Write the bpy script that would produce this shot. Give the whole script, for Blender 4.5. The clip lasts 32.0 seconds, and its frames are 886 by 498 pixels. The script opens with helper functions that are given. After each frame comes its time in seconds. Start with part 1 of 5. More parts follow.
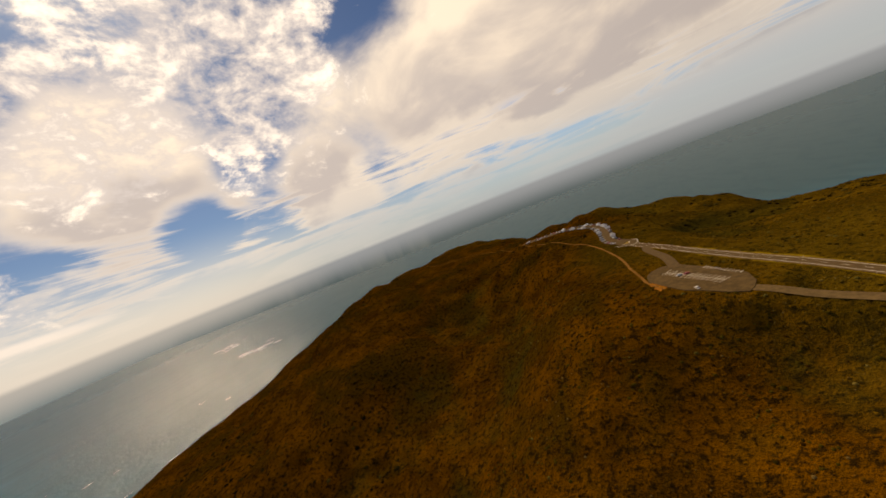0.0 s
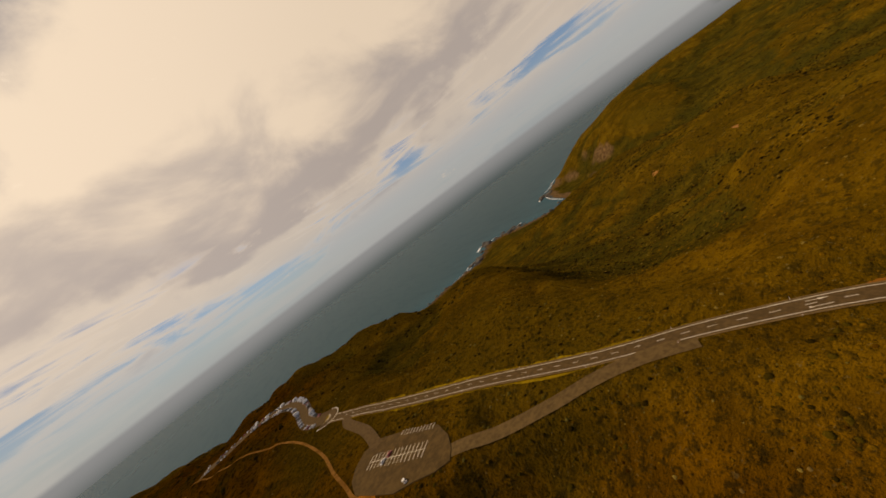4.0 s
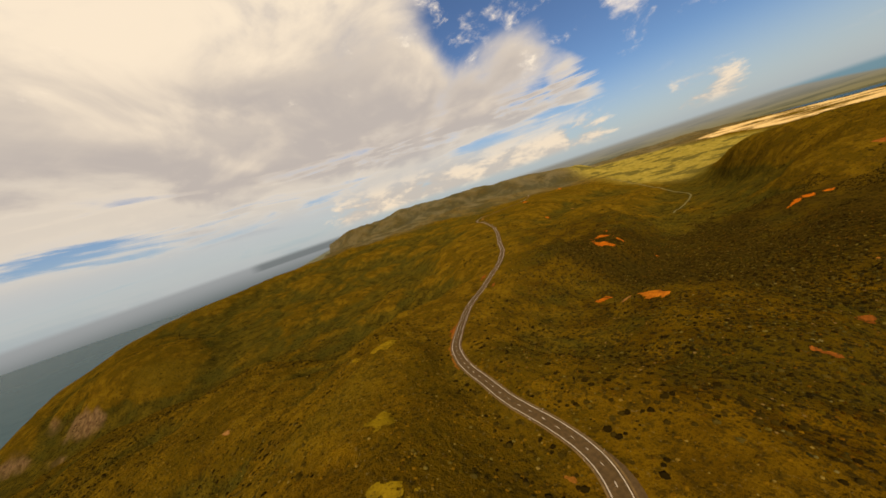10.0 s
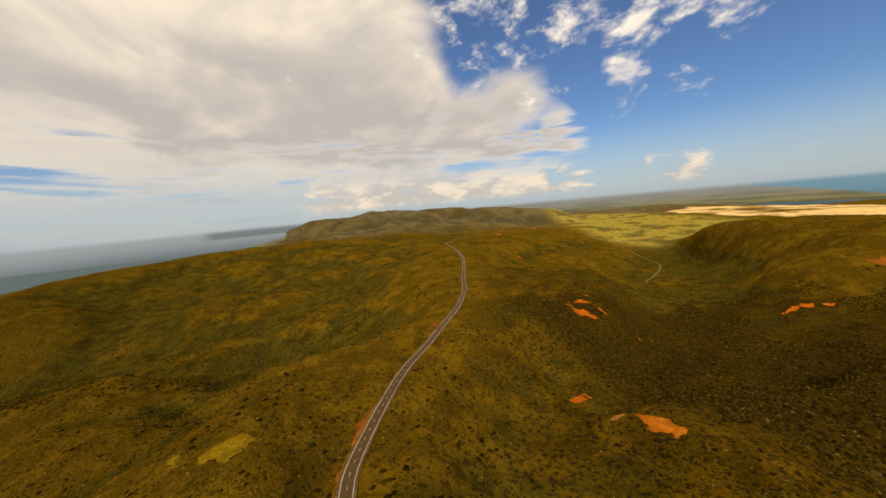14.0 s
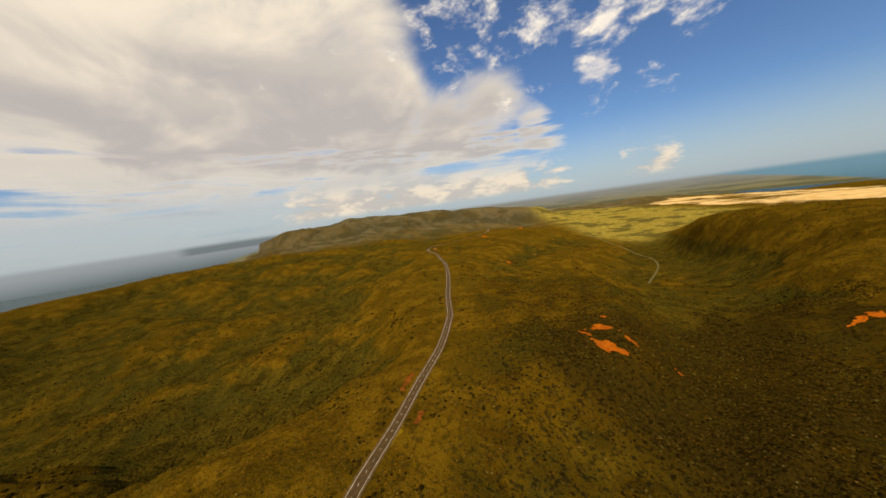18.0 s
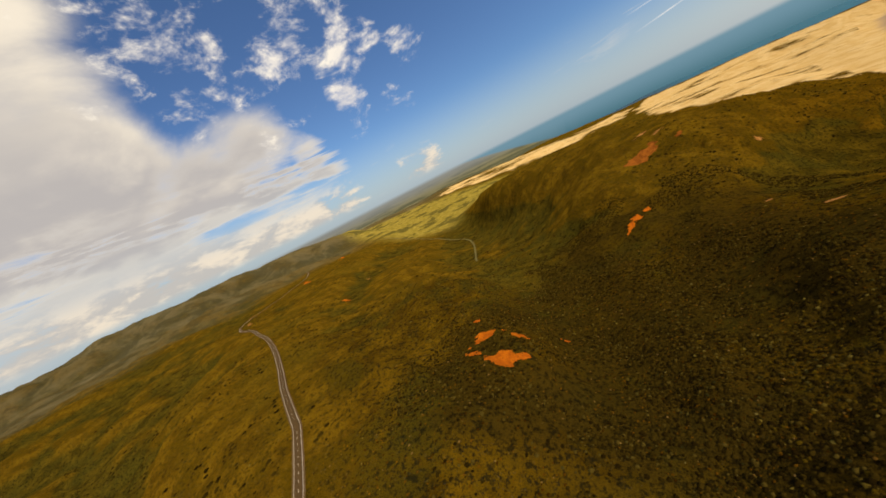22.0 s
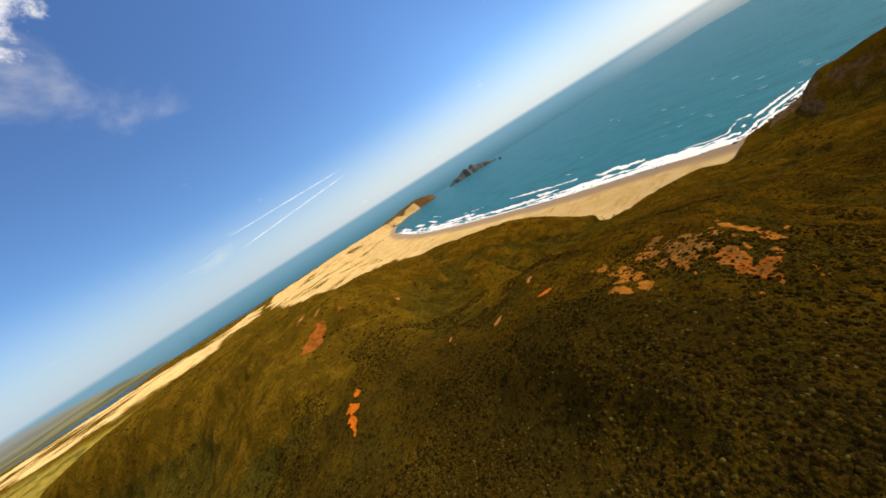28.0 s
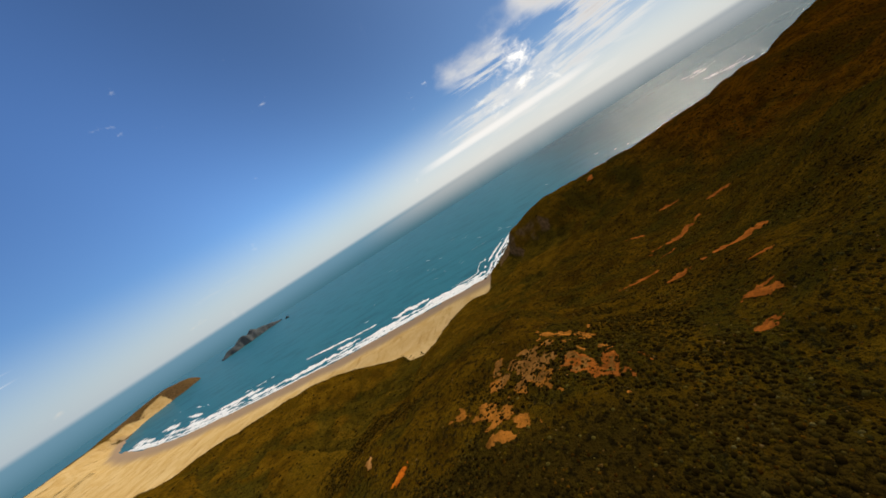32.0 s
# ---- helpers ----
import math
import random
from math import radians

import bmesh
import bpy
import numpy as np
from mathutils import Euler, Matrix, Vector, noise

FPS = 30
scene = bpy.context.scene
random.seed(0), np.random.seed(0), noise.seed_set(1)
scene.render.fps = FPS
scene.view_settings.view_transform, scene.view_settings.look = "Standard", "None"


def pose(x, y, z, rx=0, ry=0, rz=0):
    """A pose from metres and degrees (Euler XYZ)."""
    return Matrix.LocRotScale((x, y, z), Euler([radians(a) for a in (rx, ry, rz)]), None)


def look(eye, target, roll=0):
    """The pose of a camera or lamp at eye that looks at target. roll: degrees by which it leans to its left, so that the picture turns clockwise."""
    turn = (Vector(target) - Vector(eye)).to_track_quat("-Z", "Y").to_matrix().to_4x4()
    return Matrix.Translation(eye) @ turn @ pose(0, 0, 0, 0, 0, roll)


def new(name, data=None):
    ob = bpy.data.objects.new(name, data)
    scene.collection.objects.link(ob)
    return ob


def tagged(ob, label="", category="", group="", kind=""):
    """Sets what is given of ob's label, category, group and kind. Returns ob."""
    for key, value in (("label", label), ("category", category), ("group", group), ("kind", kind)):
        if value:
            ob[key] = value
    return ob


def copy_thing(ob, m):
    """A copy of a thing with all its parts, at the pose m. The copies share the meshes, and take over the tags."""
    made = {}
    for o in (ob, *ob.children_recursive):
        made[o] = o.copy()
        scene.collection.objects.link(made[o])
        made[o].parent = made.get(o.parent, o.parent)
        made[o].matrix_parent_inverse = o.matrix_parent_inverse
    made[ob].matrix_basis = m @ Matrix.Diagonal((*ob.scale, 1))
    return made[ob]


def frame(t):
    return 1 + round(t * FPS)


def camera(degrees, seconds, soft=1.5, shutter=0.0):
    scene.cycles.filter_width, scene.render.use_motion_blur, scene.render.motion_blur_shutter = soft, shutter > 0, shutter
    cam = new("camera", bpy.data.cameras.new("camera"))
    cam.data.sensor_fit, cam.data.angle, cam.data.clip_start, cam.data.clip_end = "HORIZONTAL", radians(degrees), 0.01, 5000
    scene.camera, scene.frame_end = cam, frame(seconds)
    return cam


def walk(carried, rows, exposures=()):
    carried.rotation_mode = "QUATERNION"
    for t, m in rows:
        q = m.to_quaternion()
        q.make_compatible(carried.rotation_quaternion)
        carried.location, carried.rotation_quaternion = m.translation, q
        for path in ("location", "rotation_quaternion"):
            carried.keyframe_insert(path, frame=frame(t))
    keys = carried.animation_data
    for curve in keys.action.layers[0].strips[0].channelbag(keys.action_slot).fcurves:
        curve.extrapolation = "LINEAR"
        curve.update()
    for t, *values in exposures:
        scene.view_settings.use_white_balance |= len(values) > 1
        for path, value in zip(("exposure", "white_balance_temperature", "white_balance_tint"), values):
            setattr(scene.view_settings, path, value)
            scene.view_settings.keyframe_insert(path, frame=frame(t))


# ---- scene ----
# ---- camera ----
cam = camera(108.0, 32.0, soft=1.7)
PATH = [
    (0, (-17.46, -3.26, 378.58), (-103.15, 176.34, 358.55), -21.62),
    (0.5, (-15.10, 8.87, 378.56), (-85.06, 195.70, 364.40), -29.69),
    (1, (-11.52, 19.97, 378.60), (-60.64, 213.38, 365.21), -31.93),
    (1.5, (-6.67, 29.78, 379.55), (-36.61, 227.07, 366.05), -33.49),
    (2, (-0.63, 38.43, 380.94), (-7.11, 237.62, 364.14), -34.56),
    (2.5, (6.90, 47.04, 382.36), (24.09, 245.28, 362.26), -36.32),
    (4.5, (49.02, 86.40, 372.59), (164.90, 247.71, 349.05), -35.32),
    (5, (60.36, 88.85, 372.98), (201.87, 229.88, 363.74), -34.65),
    (5.5, (72.53, 91.49, 373.14), (234.68, 208.41, 366.94), -35.49),
    (6, (84.80, 93.12, 374.32), (260.06, 189.19, 367.13), -36.14),
    (6.5, (97.63, 93.20, 375.52), (282.94, 167.07, 361.29), -35.45),
    (7, (111.19, 92.41, 376.48), (303.77, 142.20, 355.65), -35.75),
    (7.5, (125.72, 89.94, 376.55), (322.03, 117.92, 350.45), -35.81),
    (8, (139.82, 86.07, 377.05), (336.98, 88.17, 343.56), -30.34),
    (8.5, (152.54, 81.54, 378.34), (347.62, 60.16, 339.78), -19.69),
    (9, (166.87, 76.05, 378.43), (361.85, 47.63, 344.20), -19.55),
    (9.5, (180.70, 70.00, 378.49), (373.99, 29.81, 346.46), -18.07),
    (10, (194.31, 63.59, 378.76), (384.98, 10.86, 349.36), -18.68),
    (10.5, (206.97, 56.30, 380.04), (393.18, -9.10, 347.68), -10.03),
    (11, (220.72, 49.79, 380.91), (405.51, -20.66, 351.06), -5.66),
    (11.5, (235.09, 42.13, 381.19), (421.15, -26.51, 355.30), -5.16),
    (12, (248.30, 35.20, 381.41), (433.43, -36.00, 355.78), -4.31),
    (12.5, (262.19, 27.85, 382.54), (446.70, -44.38, 355.39), -5.07),
    (13, (275.64, 20.12, 383.10), (460.69, -51.10, 356.94), -5.26),
    (13.5, (288.80, 13.30, 383.63), (473.30, -59.59, 358.22), -5.10),
    (14, (302.68, 6.08, 384.19), (486.94, -67.46, 358.93), -5.28),
    (14.5, (315.71, -1.83, 385.02), (499.58, -76.25, 359.48), -5.06),
    (16.5, (372.15, -30.67, 386.44), (555.49, -106.91, 362.46), -3.67),
    (17, (386.99, -37.83, 386.48), (570.42, -112.39, 358.26), -9.71),
    (17.5, (399.95, -46.47, 386.78), (583.21, -122.90, 362.77), -9.26),
    (18, (412.57, -54.48, 387.33), (593.27, -136.51, 362.43), -8.05),
    (18.5, (425.70, -62.74, 387.05), (603.89, -150.39, 363.24), -9.06),
    (19, (441.37, -71.99, 385.30), (620.31, -160.10, 370.59), -22.57),
    (19.5, (454.35, -81.18, 384.90), (624.94, -183.97, 366.58), -26.60),
    (20, (465.06, -88.55, 385.85), (622.49, -208.77, 358.23), -27.30),
    (20.5, (475.35, -98.10, 386.27), (624.51, -227.58, 354.86), -27.79),
    (21, (485.40, -107.90, 385.53), (622.87, -248.41, 348.65), -26.39),
    (21.5, (494.78, -117.96, 384.58), (618.97, -269.19, 343.26), -26.41),
    (22, (504.21, -129.04, 383.79), (617.31, -288.32, 340.90), -26.97),
    (22.5, (513.05, -140.67, 382.69), (612.36, -308.33, 337.69), -26.95),
    (23, (520.38, -152.61, 381.77), (605.52, -327.71, 336.03), -27.91),
    (23.5, (527.42, -165.23, 380.37), (597.56, -346.94, 334.98), -28.71),
    (24, (533.82, -178.11, 379.90), (587.64, -365.39, 334.86), -29.64),
    (24.5, (538.68, -190.62, 378.88), (574.89, -382.03, 333.58), -30.17),
    (26.5, (552.14, -238.36, 379.58), (515.18, -430.21, 336.86), -32.47),
    (27, (551.96, -250.59, 379.11), (494.80, -437.49, 336.69), -33.40),
    (27.5, (551.40, -262.85, 378.19), (472.51, -441.64, 335.65), -34.89),
    (28, (550.27, -274.21, 378.30), (451.86, -442.19, 332.47), -31.93),
    (28.5, (548.63, -285.18, 378.41), (432.10, -440.60, 330.80), -28.13),
    (29, (545.33, -295.78, 377.74), (415.05, -440.68, 332.69), -27.36),
    (29.5, (540.77, -305.33, 376.69), (397.63, -438.12, 333.32), -27.51),
    (30, (535.71, -314.36, 375.79), (380.18, -433.36, 335.19), -29.17),
    (30.5, (529.94, -321.80, 375.06), (363.85, -425.43, 334.13), -27.46),
    (31, (523.69, -328.70, 374.62), (348.15, -416.82, 336.94), -29.01),
    (31.5, (517.57, -334.35, 373.07), (333.76, -404.74, 337.59), -30.23),
    (32, (511.16, -339.07, 372.14), (320.98, -390.62, 337.86), -32.32),
]
EXPOSURES = [(0.0, -0.05, 8300, 16), (1.0, -0.3, 8600, 17), (2.0, -0.5, 8600, 17), (5.0, -0.3, 8350, 17), (7.0, -0.3, 8300, 16), (8.0, -0.3, 8300, 16), (9.0, -0.05, 8100, 14), (13.0, 0.1, 7700, 12),
             (17.0, 0.08, 7500, 11), (19.0, 0.0, 7400, 11), (21.0, -0.1, 7300, 11), (23.0, 0.28, 7200, 10), (25.5, 0.38, 6950, 10), (28.0, 0.45, 6850, 10), (30.0, 0.4, 6750, 9), (31.0, 0.3, 6700, 9), (32.0, 0.02, 6650, 9)]
walk(cam, [(t, look(eye, target, roll)) for t, eye, target, roll in PATH], EXPOSURES)

# ---- world: afternoon sky with cloud, one sun ----
SUN_AZ, SUN_EL = -62.0, 42.0       # degrees clockwise from +y, above the horizon


def way(az, el):
    a, e = radians(az), radians(el)
    return Vector((math.sin(a) * math.cos(e), math.cos(a) * math.cos(e), math.sin(e)))


class Nodes:
    """Short-hand for wiring a node tree."""

    def __init__(self, tree):
        self.tree = tree
        self.tree.nodes.clear()

    def add(self, kind, **kw):
        node = self.tree.nodes.new(kind)
        for key, value in kw.items():
            if key == "op":
                node.operation = value
            elif key == "blend":
                node.blend_type = value
            elif key == "data":
                node.data_type = value
        return node

    def link(self, a, b):
        self.tree.links.new(a, b)

    def put(self, socket, value):
        if hasattr(value, "is_output"):
            self.link(value, socket)
        elif value is not None:
            socket.default_value = value

    def math(self, op, a, b=0.0, c=0.0, clamp=False):
        n = self.add("ShaderNodeMath", op=op)
        n.use_clamp = clamp
        for s, v in zip(n.inputs, (a, b, c)):
            self.put(s, v)
        return n.outputs[0]

    def vmath(self, op, a, b=None, scale=None):
        n = self.add("ShaderNodeVectorMath", op=op)
        self.put(n.inputs[0], a)
        if b is not None:
            self.put(n.inputs[1], b)
        if scale is not None:
            self.put(n.inputs[3], scale)
        return n.outputs["Value"] if op in ("DOT_PRODUCT", "LENGTH") else n.outputs[0]

    def step(self, x, lo, hi, a=0.0, b=1.0):
        n = self.add("ShaderNodeMapRange")
        n.interpolation_type = "SMOOTHSTEP"
        for s, v in zip(n.inputs, (x, lo, hi, a, b)):
            self.put(s, v)
        return n.outputs[0]

    def noise(self, vector, scale, detail=5.0, rough=0.55, warp=0.0):
        n = self.add("ShaderNodeTexNoise")
        self.put(n.inputs["Vector"], vector)
        self.put(n.inputs["Scale"], scale)
        self.put(n.inputs["Detail"], detail)
        self.put(n.inputs["Roughness"], rough)
        self.put(n.inputs["Distortion"], warp)
        return n.outputs["Fac"]

    def mix(self, fac, a, b, blend="MIX"):
        n = self.add("ShaderNodeMix", data="RGBA", blend=blend)
        self.put(n.inputs[0], fac)
        self.put(n.inputs[6], a if hasattr(a, "is_output") else (*a, 1.0))
        self.put(n.inputs[7], b if hasattr(b, "is_output") else (*b, 1.0))
        return n.outputs[2]


def make_world():
    world = bpy.data.worlds.new("sky")
    world.use_nodes = True
    k = Nodes(world.node_tree)
    out = k.add("ShaderNodeOutputWorld")
    back = k.add("ShaderNodeBackground")
    sky = k.add("ShaderNodeTexSky")
    sky.sky_type, sky.sun_disc = "NISHITA", False
    sky.sun_elevation, sky.sun_rotation = radians(SUN_EL), radians(SUN_AZ)
    sky.altitude, sky.air_density, sky.dust_density, sky.ozone_density = 200, 1.0, 0.6, 2.0
    d = k.add("ShaderNodeTexCoord").outputs["Generated"]
    xyz = k.add("ShaderNodeSeparateXYZ")
    k.link(d, xyz.inputs[0])
    level = xyz.outputs[2]
    # below the horizon the far sea mirrors the sky some way up
    z = k.math("ADD", k.math("MAXIMUM", level, 0.0), k.step(level, -0.016, -0.022, 0.0, 0.30))
    whole = k.add("ShaderNodeCombineXYZ")
    for n, v in enumerate((xyz.outputs[0], xyz.outputs[1], z)):
        k.link(v, whole.inputs[n])
    d = whole.outputs[0]
    # cloud deck on a high flat layer, drawn out along the wind
    flat = k.math("MAXIMUM", k.math("ADD", z, 0.11), 0.06)
    wind = way(105, 0)
    comb = k.add("ShaderNodeCombineXYZ")
    k.link(k.math("MULTIPLY", k.math("DIVIDE", k.vmath("DOT_PRODUCT", d, tuple(wind)), flat), 0.78), comb.inputs[0])
    k.link(k.math("DIVIDE", k.vmath("DOT_PRODUCT", d, (-wind.y, wind.x, 0.0)), flat), comb.inputs[1])
    layer = comb.outputs[0]

    def lobes(rows):
        """Broad soft spots about directions: azimuth, elevation, half width in degrees, weight."""
        total = None
        for az, el, wide, weight in rows:
            dot = k.vmath("DOT_PRODUCT", d, tuple(way(az, el)))
            lobe = k.step(dot, math.cos(radians(wide)), math.cos(radians(wide * 0.1)), 0.0, weight)
            total = lobe if total is None else k.math("ADD", lobe, total)
        return total

    # the deck
    cover = k.math("MINIMUM", lobes(DECK), 1.0)
    big = k.noise(layer, 0.50, 6.0, 0.55, 0.5)
    fine = k.noise(layer, 1.9, 10.0, 0.60, 0.5)
    billow = k.noise(k.vmath("MULTIPLY", d, (1.0, 1.0, 1.6)), 3.6, 9.0, 0.55, 0.4)
    mass = k.math("ADD", k.math("MULTIPLY", big, 0.45), k.math("ADD", k.math("MULTIPLY", fine, 0.12), k.math("MULTIPLY", billow, 0.43)))
    mass = k.math("MULTIPLY_ADD", k.math("SUBTRACT", mass, 0.5), 1.8, 0.5)
    amount = k.math("ADD", mass, k.math("MULTIPLY", cover, 0.60))
    amount = k.math("SUBTRACT", amount, lobes(HOLES))
    # low down the deck breaks into thin layers with pale blue between
    bands = k.noise(k.vmath("MULTIPLY", d, (1.0, 1.0, 10.0)), 2.6, 9.0, 0.60, 0.7)
    amount = k.math("SUBTRACT", amount, k.math("MULTIPLY", k.step(bands, 0.40, 0.64, -0.06, 0.34), k.math("MULTIPLY", k.step(z, 0.26, 0.17), k.step(z, 0.0, 0.06, 0.5, 1.0))))
    deck = k.math("MULTIPLY", k.step(amount, 0.62, 1.02), k.step(z, 0.02, 0.13, 0.45, 1.0))
    # small puffs and wisps
    stretch = k.vmath("MULTIPLY", d, (1.0, 1.0, 1.7))
    puff_n = k.math("ADD", k.math("MULTIPLY", k.noise(stretch, 9.0, 9.0, 0.62, 0.35), 0.7), k.math("MULTIPLY", k.noise(stretch, 26.0, 7.0, 0.65, 0.3), 0.3))
    puff = k.step(k.math("ADD", puff_n, k.math("MULTIPLY", k.math("MINIMUM", lobes(PUFFS), 1.7), 0.16)), 0.62, 0.80)
    # low bank of cumulus over the land
    low_n = k.noise(k.vmath("MULTIPLY", d, (1.0, 1.0, 2.6)), 9.0, 8.0, 0.6, 0.2)
    rise = k.math("MULTIPLY", k.step(z, 0.006, 0.03), k.step(z, 0.125, 0.055))
    low = k.math("MULTIPLY", k.step(k.math("ADD", low_n, k.math("MULTIPLY", lobes(LOW), 0.34)), 0.66, 0.80), rise)
    # tones: cream where lit, grey below and where thick
    toward = k.step(k.vmath("DOT_PRODUCT", d, tuple(way(SUN_AZ, SUN_EL))), 0.1, 1.0)
    shade = k.math("ADD", k.math("MULTIPLY", k.noise(layer, 0.60, 4.0, 0.48, 0.4), 0.6), k.math("MULTIPLY", billow, 0.4))
    tall = k.math("ADD", z, k.math("MULTIPLY", k.math("SUBTRACT", shade, 0.5), 1.1))
    lit = k.mix(k.step(tall, 0.28, 0.48), (0.55, 0.54, 0.56), (1.02, 0.955, 0.845))
    lit = k.mix(k.step(tall, 0.24, 0.14, 0.0, 0.8), lit, (0.80, 0.78, 0.74))
    lit = k.mix(k.step(amount, 1.10, 0.75, 0.0, 0.8), lit, (1.0, 0.94, 0.83))
    lit = k.vmath("SCALE", lit, None, k.math("MULTIPLY_ADD", toward, 0.22, 0.86))
    blue = k.mix(1.0, k.vmath("SCALE", sky.outputs[0], None, 0.100), (0.66, 0.96, 1.36), "MULTIPLY")
    blue = k.vmath("SCALE", blue, None, k.step(toward, 0.2, 1.0, 1.0, 0.45))
    blue = k.vmath("SCALE", blue, None, k.step(k.vmath("DOT_PRODUCT", d, tuple(way(SUN_AZ, SUN_EL))), -0.5, 0.45, 0.76, 1.0))
    base = k.mix(k.math("MULTIPLY", deck, 0.97), blue, lit)
    base = k.mix(k.math("MULTIPLY", puff, 0.9), base, k.mix(k.step(puff_n, 0.48, 0.66), (0.72, 0.72, 0.76), k.vmath("SCALE", (1.0, 0.96, 0.88), None, k.math("MULTIPLY_ADD", toward, 0.5, 1.0))))
    # haze towards the horizon
    haze = k.step(k.math("ABSOLUTE", z), 0.20, 0.0)
    glow = k.step(k.vmath("DOT_PRODUCT", d, tuple(way(-80, 4))), 0.80, 1.0)
    base = k.mix(k.math("MULTIPLY", haze, 0.72), base, k.mix(glow, k.mix(k.step(k.vmath("DOT_PRODUCT", d, tuple(way(-100, 4))), 0.0, 0.9), (0.41, 0.50, 0.60), (0.60, 0.65, 0.69)), (0.84, 0.82, 0.80)))
    base = k.mix(k.math("MULTIPLY", low, 0.85), base, k.mix(k.step(k.math("ADD", low_n, z), 0.50, 0.66), (0.52, 0.51, 0.51), (0.86, 0.77, 0.65)))
    streak = k.math("MULTIPLY", k.step(k.math("ABSOLUTE", k.math("SUBTRACT", level, 0.058)), 0.014, 0.003), k.step(k.vmath("DOT_PRODUCT", d, tuple(way(-86, 3.3))), 0.958, 0.990))
    base = k.mix(k.math("MULTIPLY", streak, 0.75), base, (0.98, 0.95, 0.92))
    # two old condensation trails
    for a, b in ((way(-177, 6.9), way(-157, 7.4)), (way(-173, 4.9), way(-158, 6.3))):
        n = a.cross(b).normalized()
        across = k.math("ABSOLUTE", k.vmath("DOT_PRODUCT", d, tuple(n)))
        near = k.math("MULTIPLY", k.step(k.vmath("DOT_PRODUCT", d, tuple(way(-167, 6.4))), 0.9835, 0.9930), k.step(across, 0.0021, 0.0004))
        base = k.mix(k.math("MULTIPLY", near, k.step(k.noise(d, 22.0, 3.0, 0.6), 0.35, 0.65, 0.30, 0.75)), base, (0.80, 0.82, 0.86))
    # open sea and far land below the horizon, past the last of the built water, fading into painted distance haze
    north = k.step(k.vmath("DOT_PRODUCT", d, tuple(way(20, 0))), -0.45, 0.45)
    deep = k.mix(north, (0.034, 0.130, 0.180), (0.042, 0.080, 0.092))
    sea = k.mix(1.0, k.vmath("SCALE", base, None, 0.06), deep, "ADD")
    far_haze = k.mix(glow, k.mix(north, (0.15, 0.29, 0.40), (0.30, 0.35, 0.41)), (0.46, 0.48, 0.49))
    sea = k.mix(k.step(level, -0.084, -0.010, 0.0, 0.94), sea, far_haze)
    edge = k.math("MINIMUM", k.math("SUBTRACT", k.vmath("DOT_PRODUCT", d, tuple(way(125, 0))), 0.89), 0.0)
    inland = k.step(k.math("SUBTRACT", level, k.math("MULTIPLY", edge, 0.32)), 0.0, -0.006)
    raw = k.add("ShaderNodeCombineXYZ")
    for n, v in enumerate((xyz.outputs[0], xyz.outputs[1], level)):
        k.link(v, raw.inputs[n])
    folds = k.noise(k.vmath("MULTIPLY", raw.outputs[0], (9.0, 9.0, 150.0)), 1.0, 5.0, 0.6)
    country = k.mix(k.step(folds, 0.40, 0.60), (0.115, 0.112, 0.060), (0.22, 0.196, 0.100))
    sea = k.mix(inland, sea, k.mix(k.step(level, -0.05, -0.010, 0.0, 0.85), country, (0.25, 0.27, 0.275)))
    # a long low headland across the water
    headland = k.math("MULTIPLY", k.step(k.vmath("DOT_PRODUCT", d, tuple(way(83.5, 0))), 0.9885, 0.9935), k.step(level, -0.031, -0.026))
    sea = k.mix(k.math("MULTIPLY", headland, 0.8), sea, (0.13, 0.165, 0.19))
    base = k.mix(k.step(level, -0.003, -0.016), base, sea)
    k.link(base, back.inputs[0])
    back.inputs[1].default_value = 1.0
    k.link(back.outputs[0], out.inputs[0])
    scene.world = world


DECK = [(-60, 17, 16, 0.6), (72, 32, 44, 1.0), (98, 28, 20, 0.6), (28, 24, 34, 0.8), (0, 18, 30, 0.75), (-28, 14, 22, 0.8), (-45, 7, 15, 0.6), (60, 10, 26, 0.5), (28, 10, 24, 0.5), (92, 9, 18, 0.45), (108, 12, 14, 0.8), (124, 11.5, 12, 0.8), (134, 10.5, 5, 0.7),
        (70, 62, 34, 0.5), (4, 38, 22, 0.45), (-82, 5, 20, 0.5), (-66, 20, 12, 0.5)]
HOLES = [(39, 47, 14, 0.42), (18, 56, 17, 0.3), (142, 16, 9, 0.25), (-49, 17, 6, 0.3), (-59, 11, 6, 0.3)]
PUFFS = [(171, 39, 9, 1.2), (34, 47, 16, 1), (-54, 38, 30, 1.3), (-68, 22, 12, 1.3), (-42, 28, 18, 0.9), (-80, 8, 9, 1),
         (146, 35, 10, 0.76), (154, 30, 6, 0.91), (161, 29, 8, 0.99), (141, 28, 7, 0.76), (136, 25.7, 6, 0.76), (147, 23, 5, 1.2), (142, 18.8, 5, 1.1), (149, 13, 4, 0.99), (142, 14.6, 5, 0.84), (128, 21, 11, 0.68),
         (126, 36, 11, 0.68), (117, 28, 12, 0.61), (164, 43, 11, 1.4), (175, 39, 10, 1.3), (163, 33.5, 8, 1.4), (154, 19.5, 4, 0.99)]
LOW = [(96, 2.5, 9, 0.9), (108, 3.5, 12, 1.1), (120, 3.5, 11, 1.0), (131, 2.2, 8, 0.7), (148, 2, 6, 0.7)]
make_world()
sun = new("sun", bpy.data.lights.new("sun", "SUN"))
sun.data.energy, sun.data.angle, sun.data.color = 3.7, radians(0.6), (1.0, 0.88, 0.70)
sun.matrix_world = look(way(SUN_AZ, SUN_EL) * 2000, (0, 0, 0))
